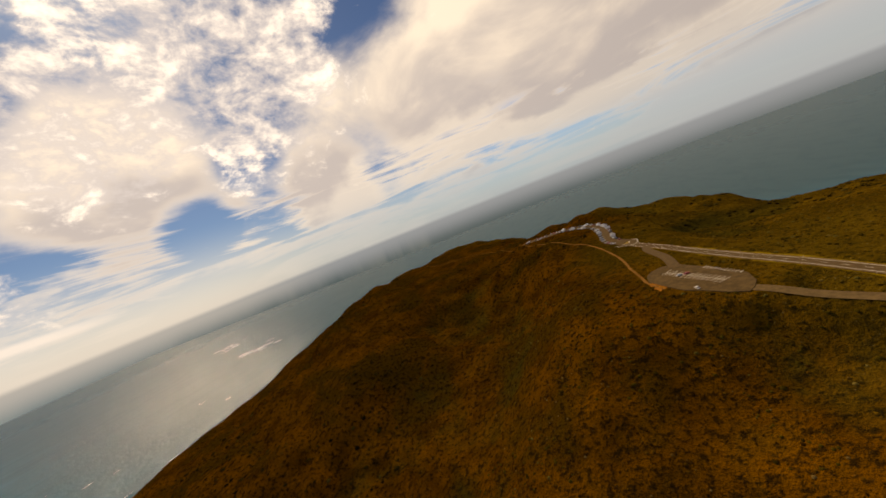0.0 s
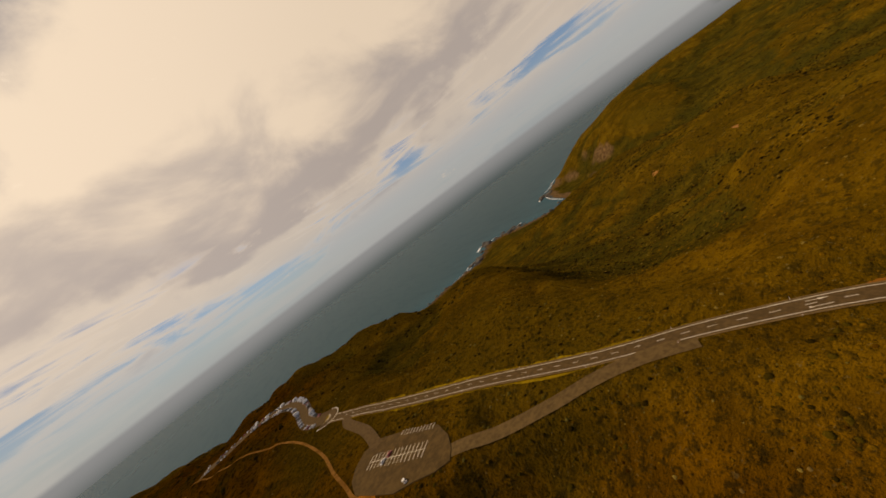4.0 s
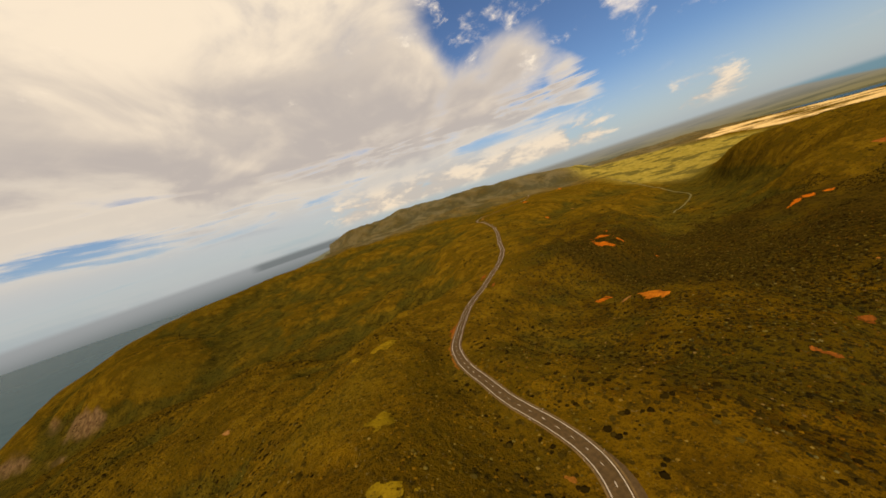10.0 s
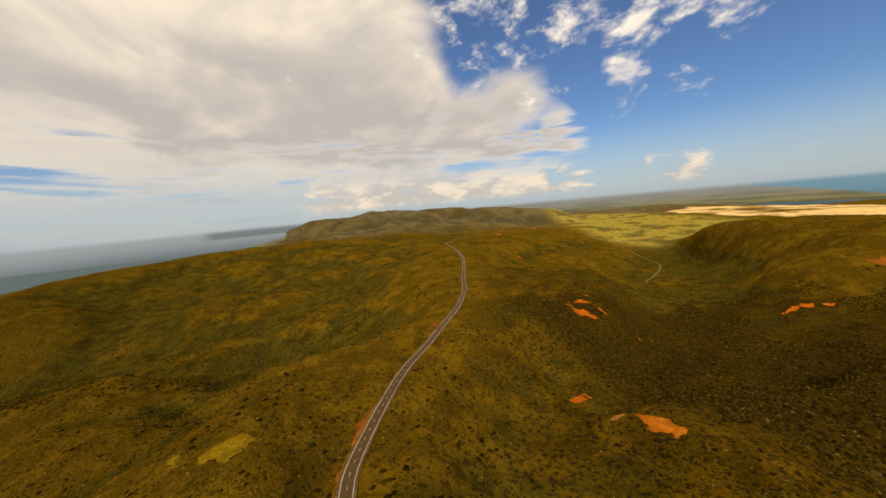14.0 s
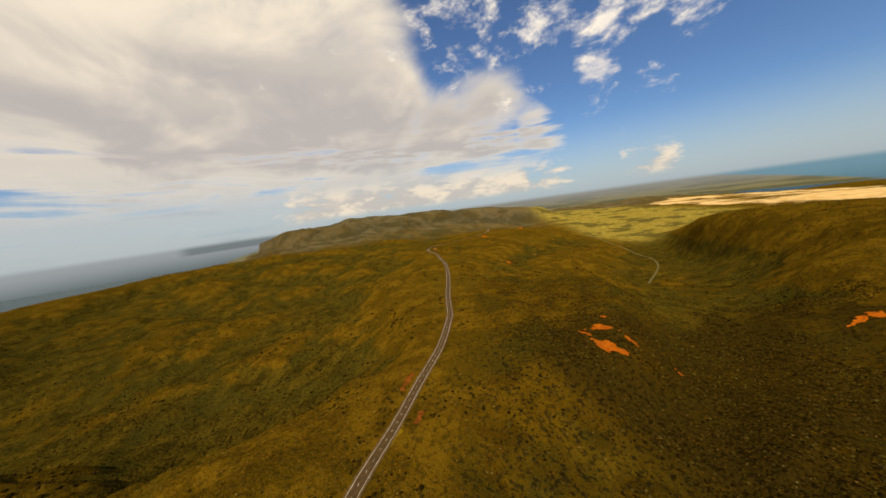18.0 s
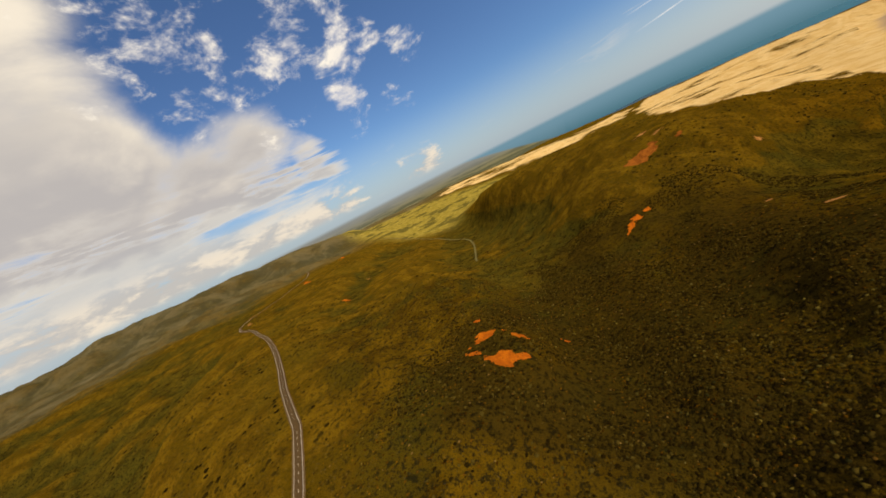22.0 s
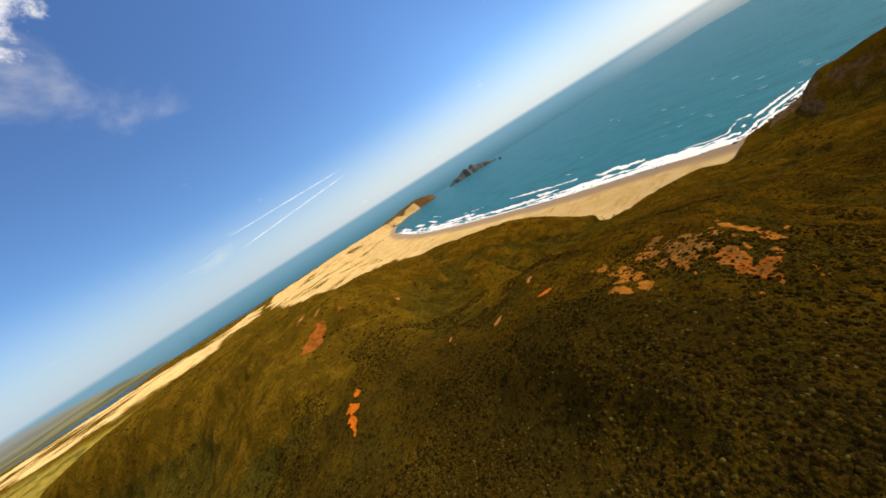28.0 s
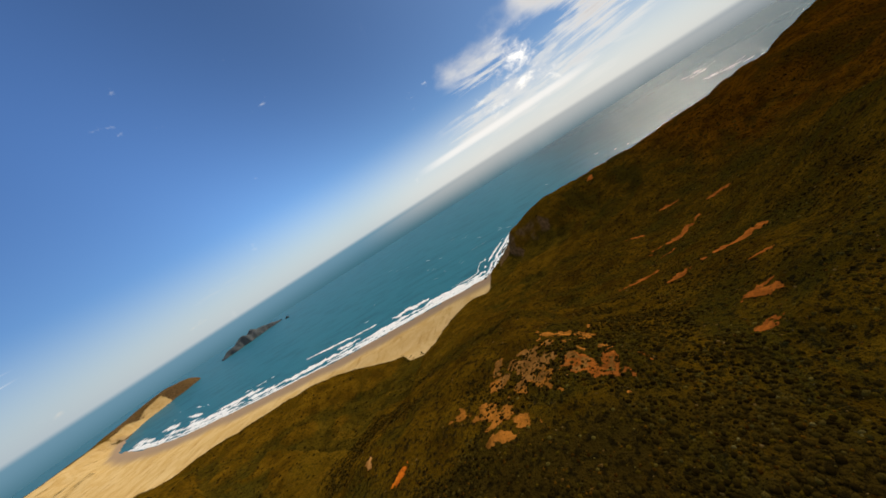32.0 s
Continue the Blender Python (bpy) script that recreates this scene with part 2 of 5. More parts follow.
scene.view_settings.exposure = 0.0

# ---- the lie of the land, in metres above the sea ----
ROAD = [(12, 410, 267), (26, 383, 267), (68, 306, 266), (93, 261, 266), (129, 193, 264), (152, 158, 263), (172, 120, 262), (180, 97, 261), (187, 78, 261), (197, 60, 260),
        (211, 45, 259), (235, 29, 258), (261, 16, 257), (287, 3, 256), (308, -1, 254), (331, 1, 253), (364, 7, 251), (395, 9, 249), (430, 11, 247),
        (460, 8, 245), (486, 0, 243), (540, -28, 239), (590, -58, 235), (640, -98, 231), (690, -138, 230), (750, -188, 230), (835, -243, 230)]
ROAD_FAR = [(835, -243, 230), (950, -295, 225), (1050, -345, 220), (1180, -407, 215), (1340, -475, 212), (1470, -517, 211), (1600, -560, 209),
            (1740, -588, 206), (1845, -630, 204), (1900, -690, 203), (2000, -850, 196), (2100, -1000, 190), (2250, -1200, 182), (2500, -1400, 172), (2900, -1650, 150)]
LOT = [(8, 424, 267.3), (-8, 445, 270), (-12, 500, 275), (-25, 534, 277), (-51, 562, 277), (-79, 576, 276), (-109, 575, 275), (-139, 581, 274)]
TRACK = [(46, 244, 268), (57, 234, 267), (73, 218, 266.3), (97, 200, 265.3), (116, 188, 264.5), (132, 174, 263.7), (146, 156, 263)]
ENTRY = [(22, 388, 267.2), (20, 370, 267.8), (24, 350, 268), (28, 328, 268.3), (28, 300, 268.3)]
FOOTPATH = [(-157, 589, 0), (-105, 533, 0), (-63, 487, 0), (-27, 436, 0), (-7, 368, 0), (-2, 322, 0), (2, 296, 0), (4, 280, 0), (12, 262, 0)]
KNOB_PATH = [(-161, 598, 0), (-248, 690, 0), (-340, 722, 0), (-407, 735, 0), (-510, 805, 0), (-620, 868, 0)]
PAD_RING = [(20, 309), (31, 307), (43, 290), (56, 269), (60, 261), (59, 247), (55, 238), (50, 232), (42, 236), (32, 245), (22, 252), (12, 268), (5, 281), (6, 294), (11, 303)]
PAD_SPINE = [(24, 295, 268), (36, 272, 268), (48, 254, 268)]
BAY_ROWS = [(20, 293, 46, 256, 15, 10.0), (44, 287, 58, 264, 11, 4.0)]
PAD_CARS = [(31, 281, 30), (26, 281, 30), (29, 251, 100)]
BREAKLINES = {
    "road": ROAD, "road_far": ROAD_FAR,
    "carpark": [(48, 262, 268), (12, 300, 268), (-25, 429, 270), (-40, 540, 279), (-105, 630, 272), (-200, 700, 262), (-330, 745, 258), (-459, 770, 262), (-600, 860, 242)],
    "north_ridge": [(-40, 560, 280), (0, 680, 283), (30, 800, 235), (60, 1000, 140), (100, 1250, 20)],
    "north_shoulder": [(60, 656, 252), (145, 600, 250), (190, 520, 232), (150, 400, 256), (130, 300, 266)],
    "north_spur": [(200, 520, 230), (264, 664, 200), (350, 850, 140), (480, 1100, 70), (640, 1330, 8)],
    "gully_north": [(640, 1390, 4), (600, 900, 55), (480, 500, 138), (290, 250, 209), (225, 185, 248)],
    "gully_side": [(560, 300, 160), (510, 400, 148)],
    "spur_east": [(185, 125, 272), (216, 88, 276), (257, 75, 280), (317, 84, 279), (420, 66, 268), (500, 66, 268), (521, 120, 250), (569, 183, 216), (598, 261, 206), (720, 310, 195), (848, 333, 188), (960, 520, 150), (1115, 727, 113), (1150, 950, 45)],
    "valley_east": [(1215, 1105, 3), (1250, 800, 52), (1230, 520, 88), (1120, 300, 104), (981, 81, 106), (880, -60, 150), (810, -120, 200)],
    "valley_road": [(1120, 300, 106), (1350, 60, 116), (1563, -112, 130), (1650, -330, 172)],
    "ridge_east": [(1560, 1330, 50), (1750, 1200, 160), (1950, 1060, 225), (2150, 900, 245), (2350, 650, 252), (2500, 350, 255), (2550, 50, 248), (2450, -250, 226), (2250, -500, 216), (1950, -640, 206)],
    "spur_cliff": [(1950, 1060, 222), (1700, 930, 206), (1530, 800, 192), (1400, 700, 140), (1300, 620, 92)],
    "gully_cliff": [(2150, 560, 192), (1760, 560, 145), (1500, 480, 118), (1282, 452, 100)],
    "ridge_far": [(3620, 360, 70), (3760, 300, 190), (3900, 200, 290), (4000, 0, 360), (4028, -341, 387), (3917, -1070, 387), (3709, -1579, 369), (3506, -2072, 344), (3500, -2500, 265)],
    "far_slope": [(3250, 200, 240), (3300, -400, 252), (3250, -1100, 246), (3000, -1700, 190), (2800, -2000, 110)],
    "road_hill": [(1450, -640, 205), (1700, -860, 196), (2050, -1230, 190), (2400, -1500, 165), (2500, -1800, 100)],
    "knoll": [(690, -150, 228), (777, -200, 227), (730, -263, 233), (692, -266, 230), (650, -340, 219), (700, -380, 220), (800, -495, 213), (1036, -560, 192), (1300, -850, 165), (1500, -1250, 110), (1650, -1600, 55)],
    "valley_south": [(440, -105, 210), (520, -178, 196), (530, -290, 178), (577, -391, 161), (649, -549, 153), (785, -761, 131), (920, -960, 98), (1052, -1143, 70), (1256, -1421, 38), (1550, -1750, 38), (1900, -2300, 42)],
    "ridge_south": [(331, -8, 251), (288, -47, 251), (272, -109, 239), (320, -158, 233), (400, -190, 224), (442, -212, 221), (420, -290, 211), (395, -345, 212), (345, -390, 218), (383, -420, 212), (360, -470, 207), (327, -516, 200), (380, -570, 188), (450, -600, 180), (520, -680, 188), (476, -764, 200), (500, -900, 222), (460, -980, 255), (450, -1150, 262), (600, -1310, 263), (790, -1420, 258), (1040, -1570, 228), (1190, -1780, 190), (1360, -2080, 110), (1450, -2350, 50)],
    "basin": [(480, -330, 190), (486, -430, 172), (500, -540, 170), (560, -600, 160)],
    "beach_ridge": [(450, -1150, 258), (290, -1260, 203), (140, -1290, 155), (20, -1270, 118), (-97, -1113, 97), (-177, -976, 79), (-230, -870, 42), (-290, -810, 8)],
    "beach_slope": [(300, -1350, 190), (250, -1700, 120), (300, -2200, 60), (420, -2800, 42)],
    "valley_beach": [(380, -640, 172), (291, -717, 143), (193, -822, 102), (110, -740, 64), (-50, -780, 34), (-200, -770, 16), (-300, -765, 5)],
    "ridge_scar": [(345, -390, 217), (295, -432, 211), (256, -425, 216), (185, -454, 196), (80, -520, 150), (-100, -590, 92), (-300, -630, 40), (-480, -585, 8)],
    "valley_red": [(330, -265, 202), (245, -250, 178), (83, -260, 126), (-60, -165, 102), (-172, -160, 82), (-350, -260, 56), (-480, -410, 22), (-570, -520, 3)],
    "slope_red": [(228, -155, 188), (150, -168, 163), (-15, -205, 112)],
    "slope_west": [(70, 200, 238), (20, 150, 222), (-40, 30, 165), (-68, -113, 106)],
    "valley_mid": [(-200, 380, 190), (-260, 150, 128), (-300, -60, 84), (-330, -220, 60)],
    "ridge_cliff": [(-459, 760, 261), (-460, 530, 258), (-475, 400, 226), (-536, 250, 180), (-622, 120, 149), (-704, -90, 131), (-717, -269, 133), (-740, -380, 90)],
    "cliff_top": [(-850, -250, 85), (-880, 100, 95), (-830, 450, 140), (-780, 700, 185), (-750, 850, 180), (-950, 900, 60)],
    "beach_back": [(-507, -560, 5), (-404, -682, 5), (-310, -730, 5), (-295, -850, 5), (-330, -1050, 5), (-345, -1200, 5), (-300, -1400, 6), (-270, -1700, 6), (-300, -2300, 6), (-420, -3000, 7), (-625, -3390, 31)],
    "dunes": [(-100, -2300, 30), (150, -3000, 38), (126, -3572, 66), (-202, -3979, 90), (-708, -4002, 95)],
    "dune_west": [(-1030, -4032, 87), (-514, -4263, 93), (79, -4414, 94), (667, -4479, 91), (1469, -4814, 97)],
    "plain": [(900, -3200, 38), (1884, -2969, 46), (2522, -3053, 75), (3322, -3115, 98), (4229, -3463, 126)],
    "plain_far": [(947, -3871, 78), (1948, -4041, 95), (2922, -4246, 114), (4250, -4937, 133)],
    "cape_hills": [(-1187, -4047, 97), (-1490, -4106, 123), (-1725, -4058, 137), (-1951, -4048, 106)],
}
COAST = [(6436, -6361), (2733, -6019), (1672, -5289), (820, -5017), (217, -4748), (-325, -4579), (-979, -4442), (-1312, -4285), (-1892, -4198), (-2058, -4021), (-1851, -3970), (-1427, -4012), (-1180, -3826), (-916, -3447),
         (-821, -3195), (-700, -2800), (-590, -2290), (-550, -1650), (-545, -1150), (-562, -950), (-582, -750), (-600, -560), (-720, -500), (-872, -450), (-1070, -354), (-1090, 0), (-1030, 350), (-994, 645), (-1084, 863), (-1128, 1017),
         (-1150, 1300), (-700, 1400), (-200, 1330), (150, 1330), (400, 1420), (565, 1425), (780, 1370), (890, 1430), (975, 1490), (1063, 1415), (1085, 1290), (1165, 1115), (1232, 1105), (1330, 1260), (1440, 1385), (1590, 1449), (1761, 1500), (2050, 1330), (2350, 1050), (2700, 760), (3200, 560), (3715, 412), (5293, 285)]

DUNE_RING = [(-760, -2750), (-420, -2300), (-150, -1950), (60, -2150), (213, -2804), (391, -3167), (453, -3520), (500, -3880), (331, -4359), (-347, -4274), (-1185, -3984), (-1154, -3842), (-890, -3355), (-821, -3195)]
STRIP_RING = [(500, -3700), (746, -3607), (975, -3471), (1442, -3472), (1988, -3487), (2766, -3696), (2881, -4364), (2474, -4464), (1756, -4429), (1119, -4226), (457, -4240)]
FIELD_RING = [(1560, -1800), (2022, -1880), (2737, -2284), (3552, -2563), (4630, -3156), (2939, -3656), (2003, -3403), (1463, -3284), (1450, -2900), (1650, -2371)]


def value_noise(x, y, seed):
    xi, yi = np.floor(x).astype(np.int64), np.floor(y).astype(np.int64)
    fx, fy = x - xi, y - yi
    fx, fy = fx * fx * (3 - 2 * fx), fy * fy * (3 - 2 * fy)

    def rnd(a, b):
        n = (a * 374761393 + b * 668265263 + seed * 974634541) & 0x7FFFFFFF
        n = ((n ^ (n >> 13)) * 1274126177) & 0x7FFFFFFF
        return ((n ^ (n >> 16)) & 0xFFFF) / 65535.0

    top = rnd(xi, yi) * (1 - fx) + rnd(xi + 1, yi) * fx
    low = rnd(xi, yi + 1) * (1 - fx) + rnd(xi + 1, yi + 1) * fx
    return top * (1 - fy) + low * fy


def fractal(x, y, wave, seed, octaves=4, ridged=False):
    total, weight, norm = 0.0, 1.0, 0.0
    for n in range(octaves):
        c, s = math.cos(n * 0.7), math.sin(n * 0.7)
        v = value_noise((c * x - s * y) / wave + 17.3 * n, (s * x + c * y) / wave - 9.1 * n, seed + n)
        v = np.minimum(abs(2 * v - 1), 0.8) if ridged else v
        total, norm = total + v * weight, norm + weight
        weight, wave = weight * 0.5, wave * 0.47
    return total / norm


def to_line(x, y, line):
    """Distance to a polyline, and its height at the nearest place."""
    best = np.full(x.shape, 1e18)
    height = np.zeros(x.shape)
    for a, b in zip(line, line[1:]):
        dx, dy = b[0] - a[0], b[1] - a[1]
        t = np.clip(((x - a[0]) * dx + (y - a[1]) * dy) / (dx * dx + dy * dy), 0, 1)
        d = (x - a[0] - t * dx) ** 2 + (y - a[1] - t * dy) ** 2
        near = d < best
        best = np.where(near, d, best)
        if len(a) > 2:
            height = np.where(near, a[2] + (b[2] - a[2]) * t, height)
    return np.sqrt(best), height


def inside(x, y, ring):
    result = np.zeros(x.shape, bool)
    for (ax, ay), (bx, by) in zip(ring, ring[1:] + ring[:1]):
        if ay == by:
            continue
        hit = ((ay > y) != (by > y)) & (x < (bx - ax) * (y - ay) / (by - ay) + ax)
        result ^= hit
    return result


def smooth(v, lo, hi):
    t = np.clip((v - lo) / (hi - lo), 0, 1)
    return t * t * (3 - 2 * t)


def catmull(points, step):
    pts = [Vector(p) for p in points]
    out = []
    for i in range(len(pts) - 1):
        p0, p1, p2, p3 = pts[max(i - 1, 0)], pts[i], pts[i + 1], pts[min(i + 2, len(pts) - 1)]
        n = max(1, round((p2 - p1).length / step))
        for j in range(n):
            t = j / n
            out.append(0.5 * (2 * p1 + (p2 - p0) * t + (2 * p0 - 5 * p1 + 4 * p2 - p3) * t * t + (3 * p1 - p0 - 3 * p2 + p3) * t ** 3))
    out.append(pts[-1])
    return out


ROAD_FINE = [tuple(p) for p in catmull(ROAD, 12)]
ROAD_FAR_FINE = [tuple(p) for p in catmull(ROAD_FAR, 30)]


def height(x, y):
    x, y = np.asarray(x, float), np.asarray(y, float)
    top = np.zeros(x.shape)
    total = np.zeros(x.shape)
    near = np.full(x.shape, 1e9)
    for name, line in BREAKLINES.items():
        d, h = to_line(x, y, line)
        w = 1.0 / (d * d + 1200.0) ** 1.6
        top, total, near = top + w * h, total + w, np.minimum(near, d)
    shore, _ = to_line(x, y, COAST + COAST[:1])
    w = 1.0 / (shore * shore + 1200.0) ** 1.6
    land = inside(x, y, COAST)
    h = top / (total + w * np.where(land, 1.0, 0.0))
    road, zr = to_line(x, y, ROAD_FINE)
    far, zf = to_line(x, y, ROAD_FAR_FINE)
    zr, road = np.where(road < far, zr, zf), np.minimum(road, far)
    sandy = smooth(-y, 2000, 2500) * smooth(1500 - x, 0, 600)
    close = smooth(1500 - np.hypot(x - 300, y + 100), 0, 500)
    rough = smooth(h, 8, 60) * smooth(road, 14, 90) * (0.25 + 0.75 * smooth(near, 10, 130)) * (1 - 0.55 * smooth(-y, 900, 1500)) * (1 - 0.6 * smooth(-y, 1700, 2200))
    h = h + rough * ((fractal(x, y, 300, 3, 4, True) - 0.36) * (38 + 26 * smooth(road, 150, 400)) + (fractal(x, y, 110, 9, 4, True) - 0.36) * (9 + 15 * close))
    h = h + close * smooth(h, 8, 60) * smooth(road, 14, 60) * (fractal(x, y, 46, 15, 3, True) - 0.4) * 7
    h = h + smooth(x, 2700, 3300) * smooth(h, 60, 160) * (fractal(x, y, 620, 33, 4, True) - 0.4) * 70
    h = h + sandy * (fractal(x, y, 160, 21, 3, True) - 0.5) * 14
    edge = np.where(land, np.minimum(h, 2.0 + shore * np.where(h > 30, 1.25, 0.05)), h)
    h = np.where(land & (shore < 150), edge, h)
    h = np.where(land, np.maximum(h, 0.6 + 0.004 * np.minimum(shore, 400)), -6.0 - 0.05 * np.minimum(shore, 200))
    h = h * (1 - smooth(28 - road, 0, 15)) + (zr - 0.6) * smooth(28 - road, 0, 15)
    for line, wide in ((LOT, 13), (TRACK, 6), (ENTRY, 6), (PAD_SPINE, 26)):
        d, z = to_line(x, y, line)
        m = smooth(wide + 10 - d, 0, 10)
        h = h * (1 - m) + (z - 0.3) * m
    return h


def ground_z(x, y):
    return float(height(np.array([x]), np.array([y]))[0])


# ---- materials ----
def material(name, build):
    mat = bpy.data.materials.new(name)
    mat.use_nodes = True
    k = Nodes(mat.node_tree)
    out = k.add("ShaderNodeOutputMaterial")
    bsdf = k.add("ShaderNodeBsdfPrincipled")
    k.link(bsdf.outputs[0], out.inputs[0])
    build(k, bsdf)
    return mat


def bump(k, bsdf, field, strength, distance):
    b = k.add("ShaderNodeBump")
    k.put(b.inputs["Strength"], strength)
    k.put(b.inputs["Distance"], distance)
    k.link(field, b.inputs["Height"])
    k.link(b.outputs[0], bsdf.inputs["Normal"])


def where(k):
    return k.add("ShaderNodeNewGeometry").outputs["Position"]


def plain(colour, rough=0.6, metal=0.0, spread=0.15, scale=3.0):
    def build(k, bsdf):
        n = k.noise(where(k), scale, 4.0, 0.6)
        dark = tuple(c * (1 - spread) for c in colour)
        light = tuple(min(1.0, c * (1 + spread)) for c in colour)
        k.link(k.mix(k.step(n, 0.3, 0.7), dark, light), bsdf.inputs["Base Color"])
        bsdf.inputs["Roughness"].default_value = rough
        bsdf.inputs["Metallic"].default_value = metal
        bsdf.inputs["Specular IOR Level"].default_value = 0.1 if rough > 0.85 else 0.5
    return build


def ground_look(k, bsdf):
    p = where(k)
    a = k.add("ShaderNodeAttribute")
    a.attribute_name = "cover"
    sep = k.add("ShaderNodeSeparateColor")
    k.link(a.outputs["Color"], sep.inputs[0])
    wide = k.noise(p, 0.0045, 4.0, 0.55, 0.4)
    mid = k.noise(p, 0.03, 5.0, 0.6)
    tuft = k.noise(p, 0.22, 4.0, 0.7)
    grain = k.noise(p, 0.9, 3.0, 0.7)
    patch = k.noise(p, 0.011, 6.0, 0.62, 0.6)
    scrub = k.mix(k.step(mid, 0.34, 0.64), (0.090, 0.046, 0.003), (0.168, 0.087, 0.005))
    scrub = k.mix(k.step(patch, 0.46, 0.60), scrub, (0.094, 0.051, 0.003))
    scrub = k.mix(k.step(wide, 0.50, 0.66, 0.0, 0.7), scrub, (0.120, 0.070, 0.005))
    scrub = k.mix(k.step(tuft, 0.48, 0.64, 0.0, 0.62), scrub, (0.020, 0.015, 0.003))
    scrub = k.mix(k.step(grain, 0.50, 0.70, 0.0, 0.55), scrub, (0.018, 0.013, 0.003))
    scrub = k.mix(k.step(k.noise(p, 0.5, 3.0, 0.7), 0.60, 0.72, 0.0, 0.8), scrub, (0.15, 0.105, 0.03))
    field = k.mix(k.step(mid, 0.35, 0.65), (0.21, 0.160, 0.022), (0.33, 0.255, 0.05))
    field = k.mix(k.step(k.noise(p, 0.006, 3.0, 0.6), 0.50, 0.60, 0.0, 0.85), field, (0.080, 0.070, 0.018))
    sand = k.mix(k.step(k.noise(p, 0.012, 5.0, 0.6, 1.0), 0.35, 0.7), (0.57, 0.375, 0.140), (0.67, 0.485, 0.225))
    rock = k.mix(k.step(k.noise(p, 0.08, 6.0, 0.7), 0.35, 0.65), (0.085, 0.048, 0.020), (0.20, 0.12, 0.05))
    px = k.add("ShaderNodeSeparateXYZ")
    k.link(p, px.inputs[0])
    heath = k.add("ShaderNodeAttribute")
    heath.attribute_name = "heath"
    brown = k.mix(k.step(mid, 0.34, 0.64), (0.080, 0.028, 0.001), (0.168, 0.061, 0.002))
    brown = k.mix(k.step(patch, 0.46, 0.62), brown, (0.078, 0.036, 0.002))
    brown = k.mix(k.step(tuft, 0.48, 0.62, 0.0, 0.8), brown, (0.010, 0.007, 0.002))
    brown = k.mix(k.step(grain, 0.50, 0.68, 0.0, 0.75), brown, (0.009, 0.006, 0.002))
    brown = k.mix(k.step(k.noise(p, 0.5, 3.0, 0.7), 0.62, 0.74, 0.0, 0.6), brown, (0.12, 0.065, 0.02))
    inner = k.math("MAXIMUM", k.step(px.outputs[0], 150, 420), k.step(px.outputs[1], 160, -20))
    brown = k.mix(inner, brown, k.mix(1.0, brown, (0.80, 1.14, 1.8), "MULTIPLY"))
    scrub = k.mix(heath.outputs["Fac"], scrub, brown)
    # greener scrub, with valley and cloud shade painted in as darker green
    lush_shade = k.add("ShaderNodeAttribute")
    lush_shade.attribute_name = "lush_shade"
    green = k.mix(k.step(mid, 0.36, 0.62), (0.042, 0.029, 0.003), (0.104, 0.066, 0.006))
    green = k.mix(k.step(patch, 0.46, 0.62, 0.0, 0.7), green, (0.058, 0.047, 0.006))
    green = k.mix(k.step(tuft, 0.48, 0.62, 0.0, 0.75), green, (0.010, 0.010, 0.003))
    green = k.mix(k.step(grain, 0.52, 0.68, 0.0, 0.6), green, (0.011, 0.011, 0.003))
    shade_amount = k.math("ADD", k.math("MULTIPLY", lush_shade.outputs["Fac"], k.math("MULTIPLY_ADD", heath.outputs["Fac"], -0.5, 1.0)), k.math("MULTIPLY", k.math("SUBTRACT", k.noise(p, 0.02, 6.0, 0.65, 0.8), 0.5), 0.9))
    scrub = k.mix(k.step(shade_amount, 0.28, 0.74, 0.0, 0.88), scrub, green)
    scrub = k.mix(k.step(px.outputs[0], 180, 480), scrub, k.mix(1.0, scrub, (0.97, 1.06, 1.25), "MULTIPLY"))
    thicket = k.add("ShaderNodeAttribute")
    thicket.attribute_name = "thicket"
    dense = k.math("ADD", thicket.outputs["Fac"], k.math("MULTIPLY", k.math("SUBTRACT", mid, 0.5), 1.2))
    scrub = k.mix(k.step(dense, 0.35, 0.75, 0.0, 0.8), scrub, k.mix(k.step(tuft, 0.45, 0.65), (0.036, 0.023, 0.004), (0.012, 0.008, 0.002)))
    # distance haze painted into the far eastern hills as a paler grey-green
    hill_haze = k.math("MULTIPLY", k.step(px.outputs[0], 2300, 3300), k.step(k.noise(p, 0.004, 5.0, 0.6), 0.3, 0.7, 0.5, 1.0))
    scrub = k.mix(hill_haze, scrub, k.mix(k.step(k.noise(p, 0.0045, 7.0, 0.7, 0.6), 0.40, 0.62), (0.070, 0.062, 0.030), (0.150, 0.122, 0.060)))
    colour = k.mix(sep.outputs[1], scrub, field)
    colour = k.mix(sep.outputs[2], colour, rock)
    sandy = k.step(k.math("ADD", sep.outputs[0], k.math("MULTIPLY", k.math("SUBTRACT", k.noise(k.vmath("MULTIPLY", p, (0.45, 1.0, 1.0)), 0.009, 6.0, 0.68), 0.5), 1.5)), 0.35, 0.6)
    ripple = k.noise(k.vmath("MULTIPLY", p, (0.35, 1.0, 1.0)), 0.035, 6.0, 0.7, 0.8)
    sand = k.mix(k.step(ripple, 0.52, 0.70, 0.0, 0.55), sand, (0.36, 0.20, 0.055))
    sand = k.mix(k.math("SUBTRACT", 1.0, a.outputs["Alpha"]), sand, (0.36, 0.255, 0.165))
    colour = k.mix(sandy, colour, sand)
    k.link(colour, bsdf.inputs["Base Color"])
    bsdf.inputs["Roughness"].default_value = 0.95
    bsdf.inputs["Diffuse Roughness"].default_value = 1.0
    bsdf.inputs["Specular IOR Level"].default_value = 0.0
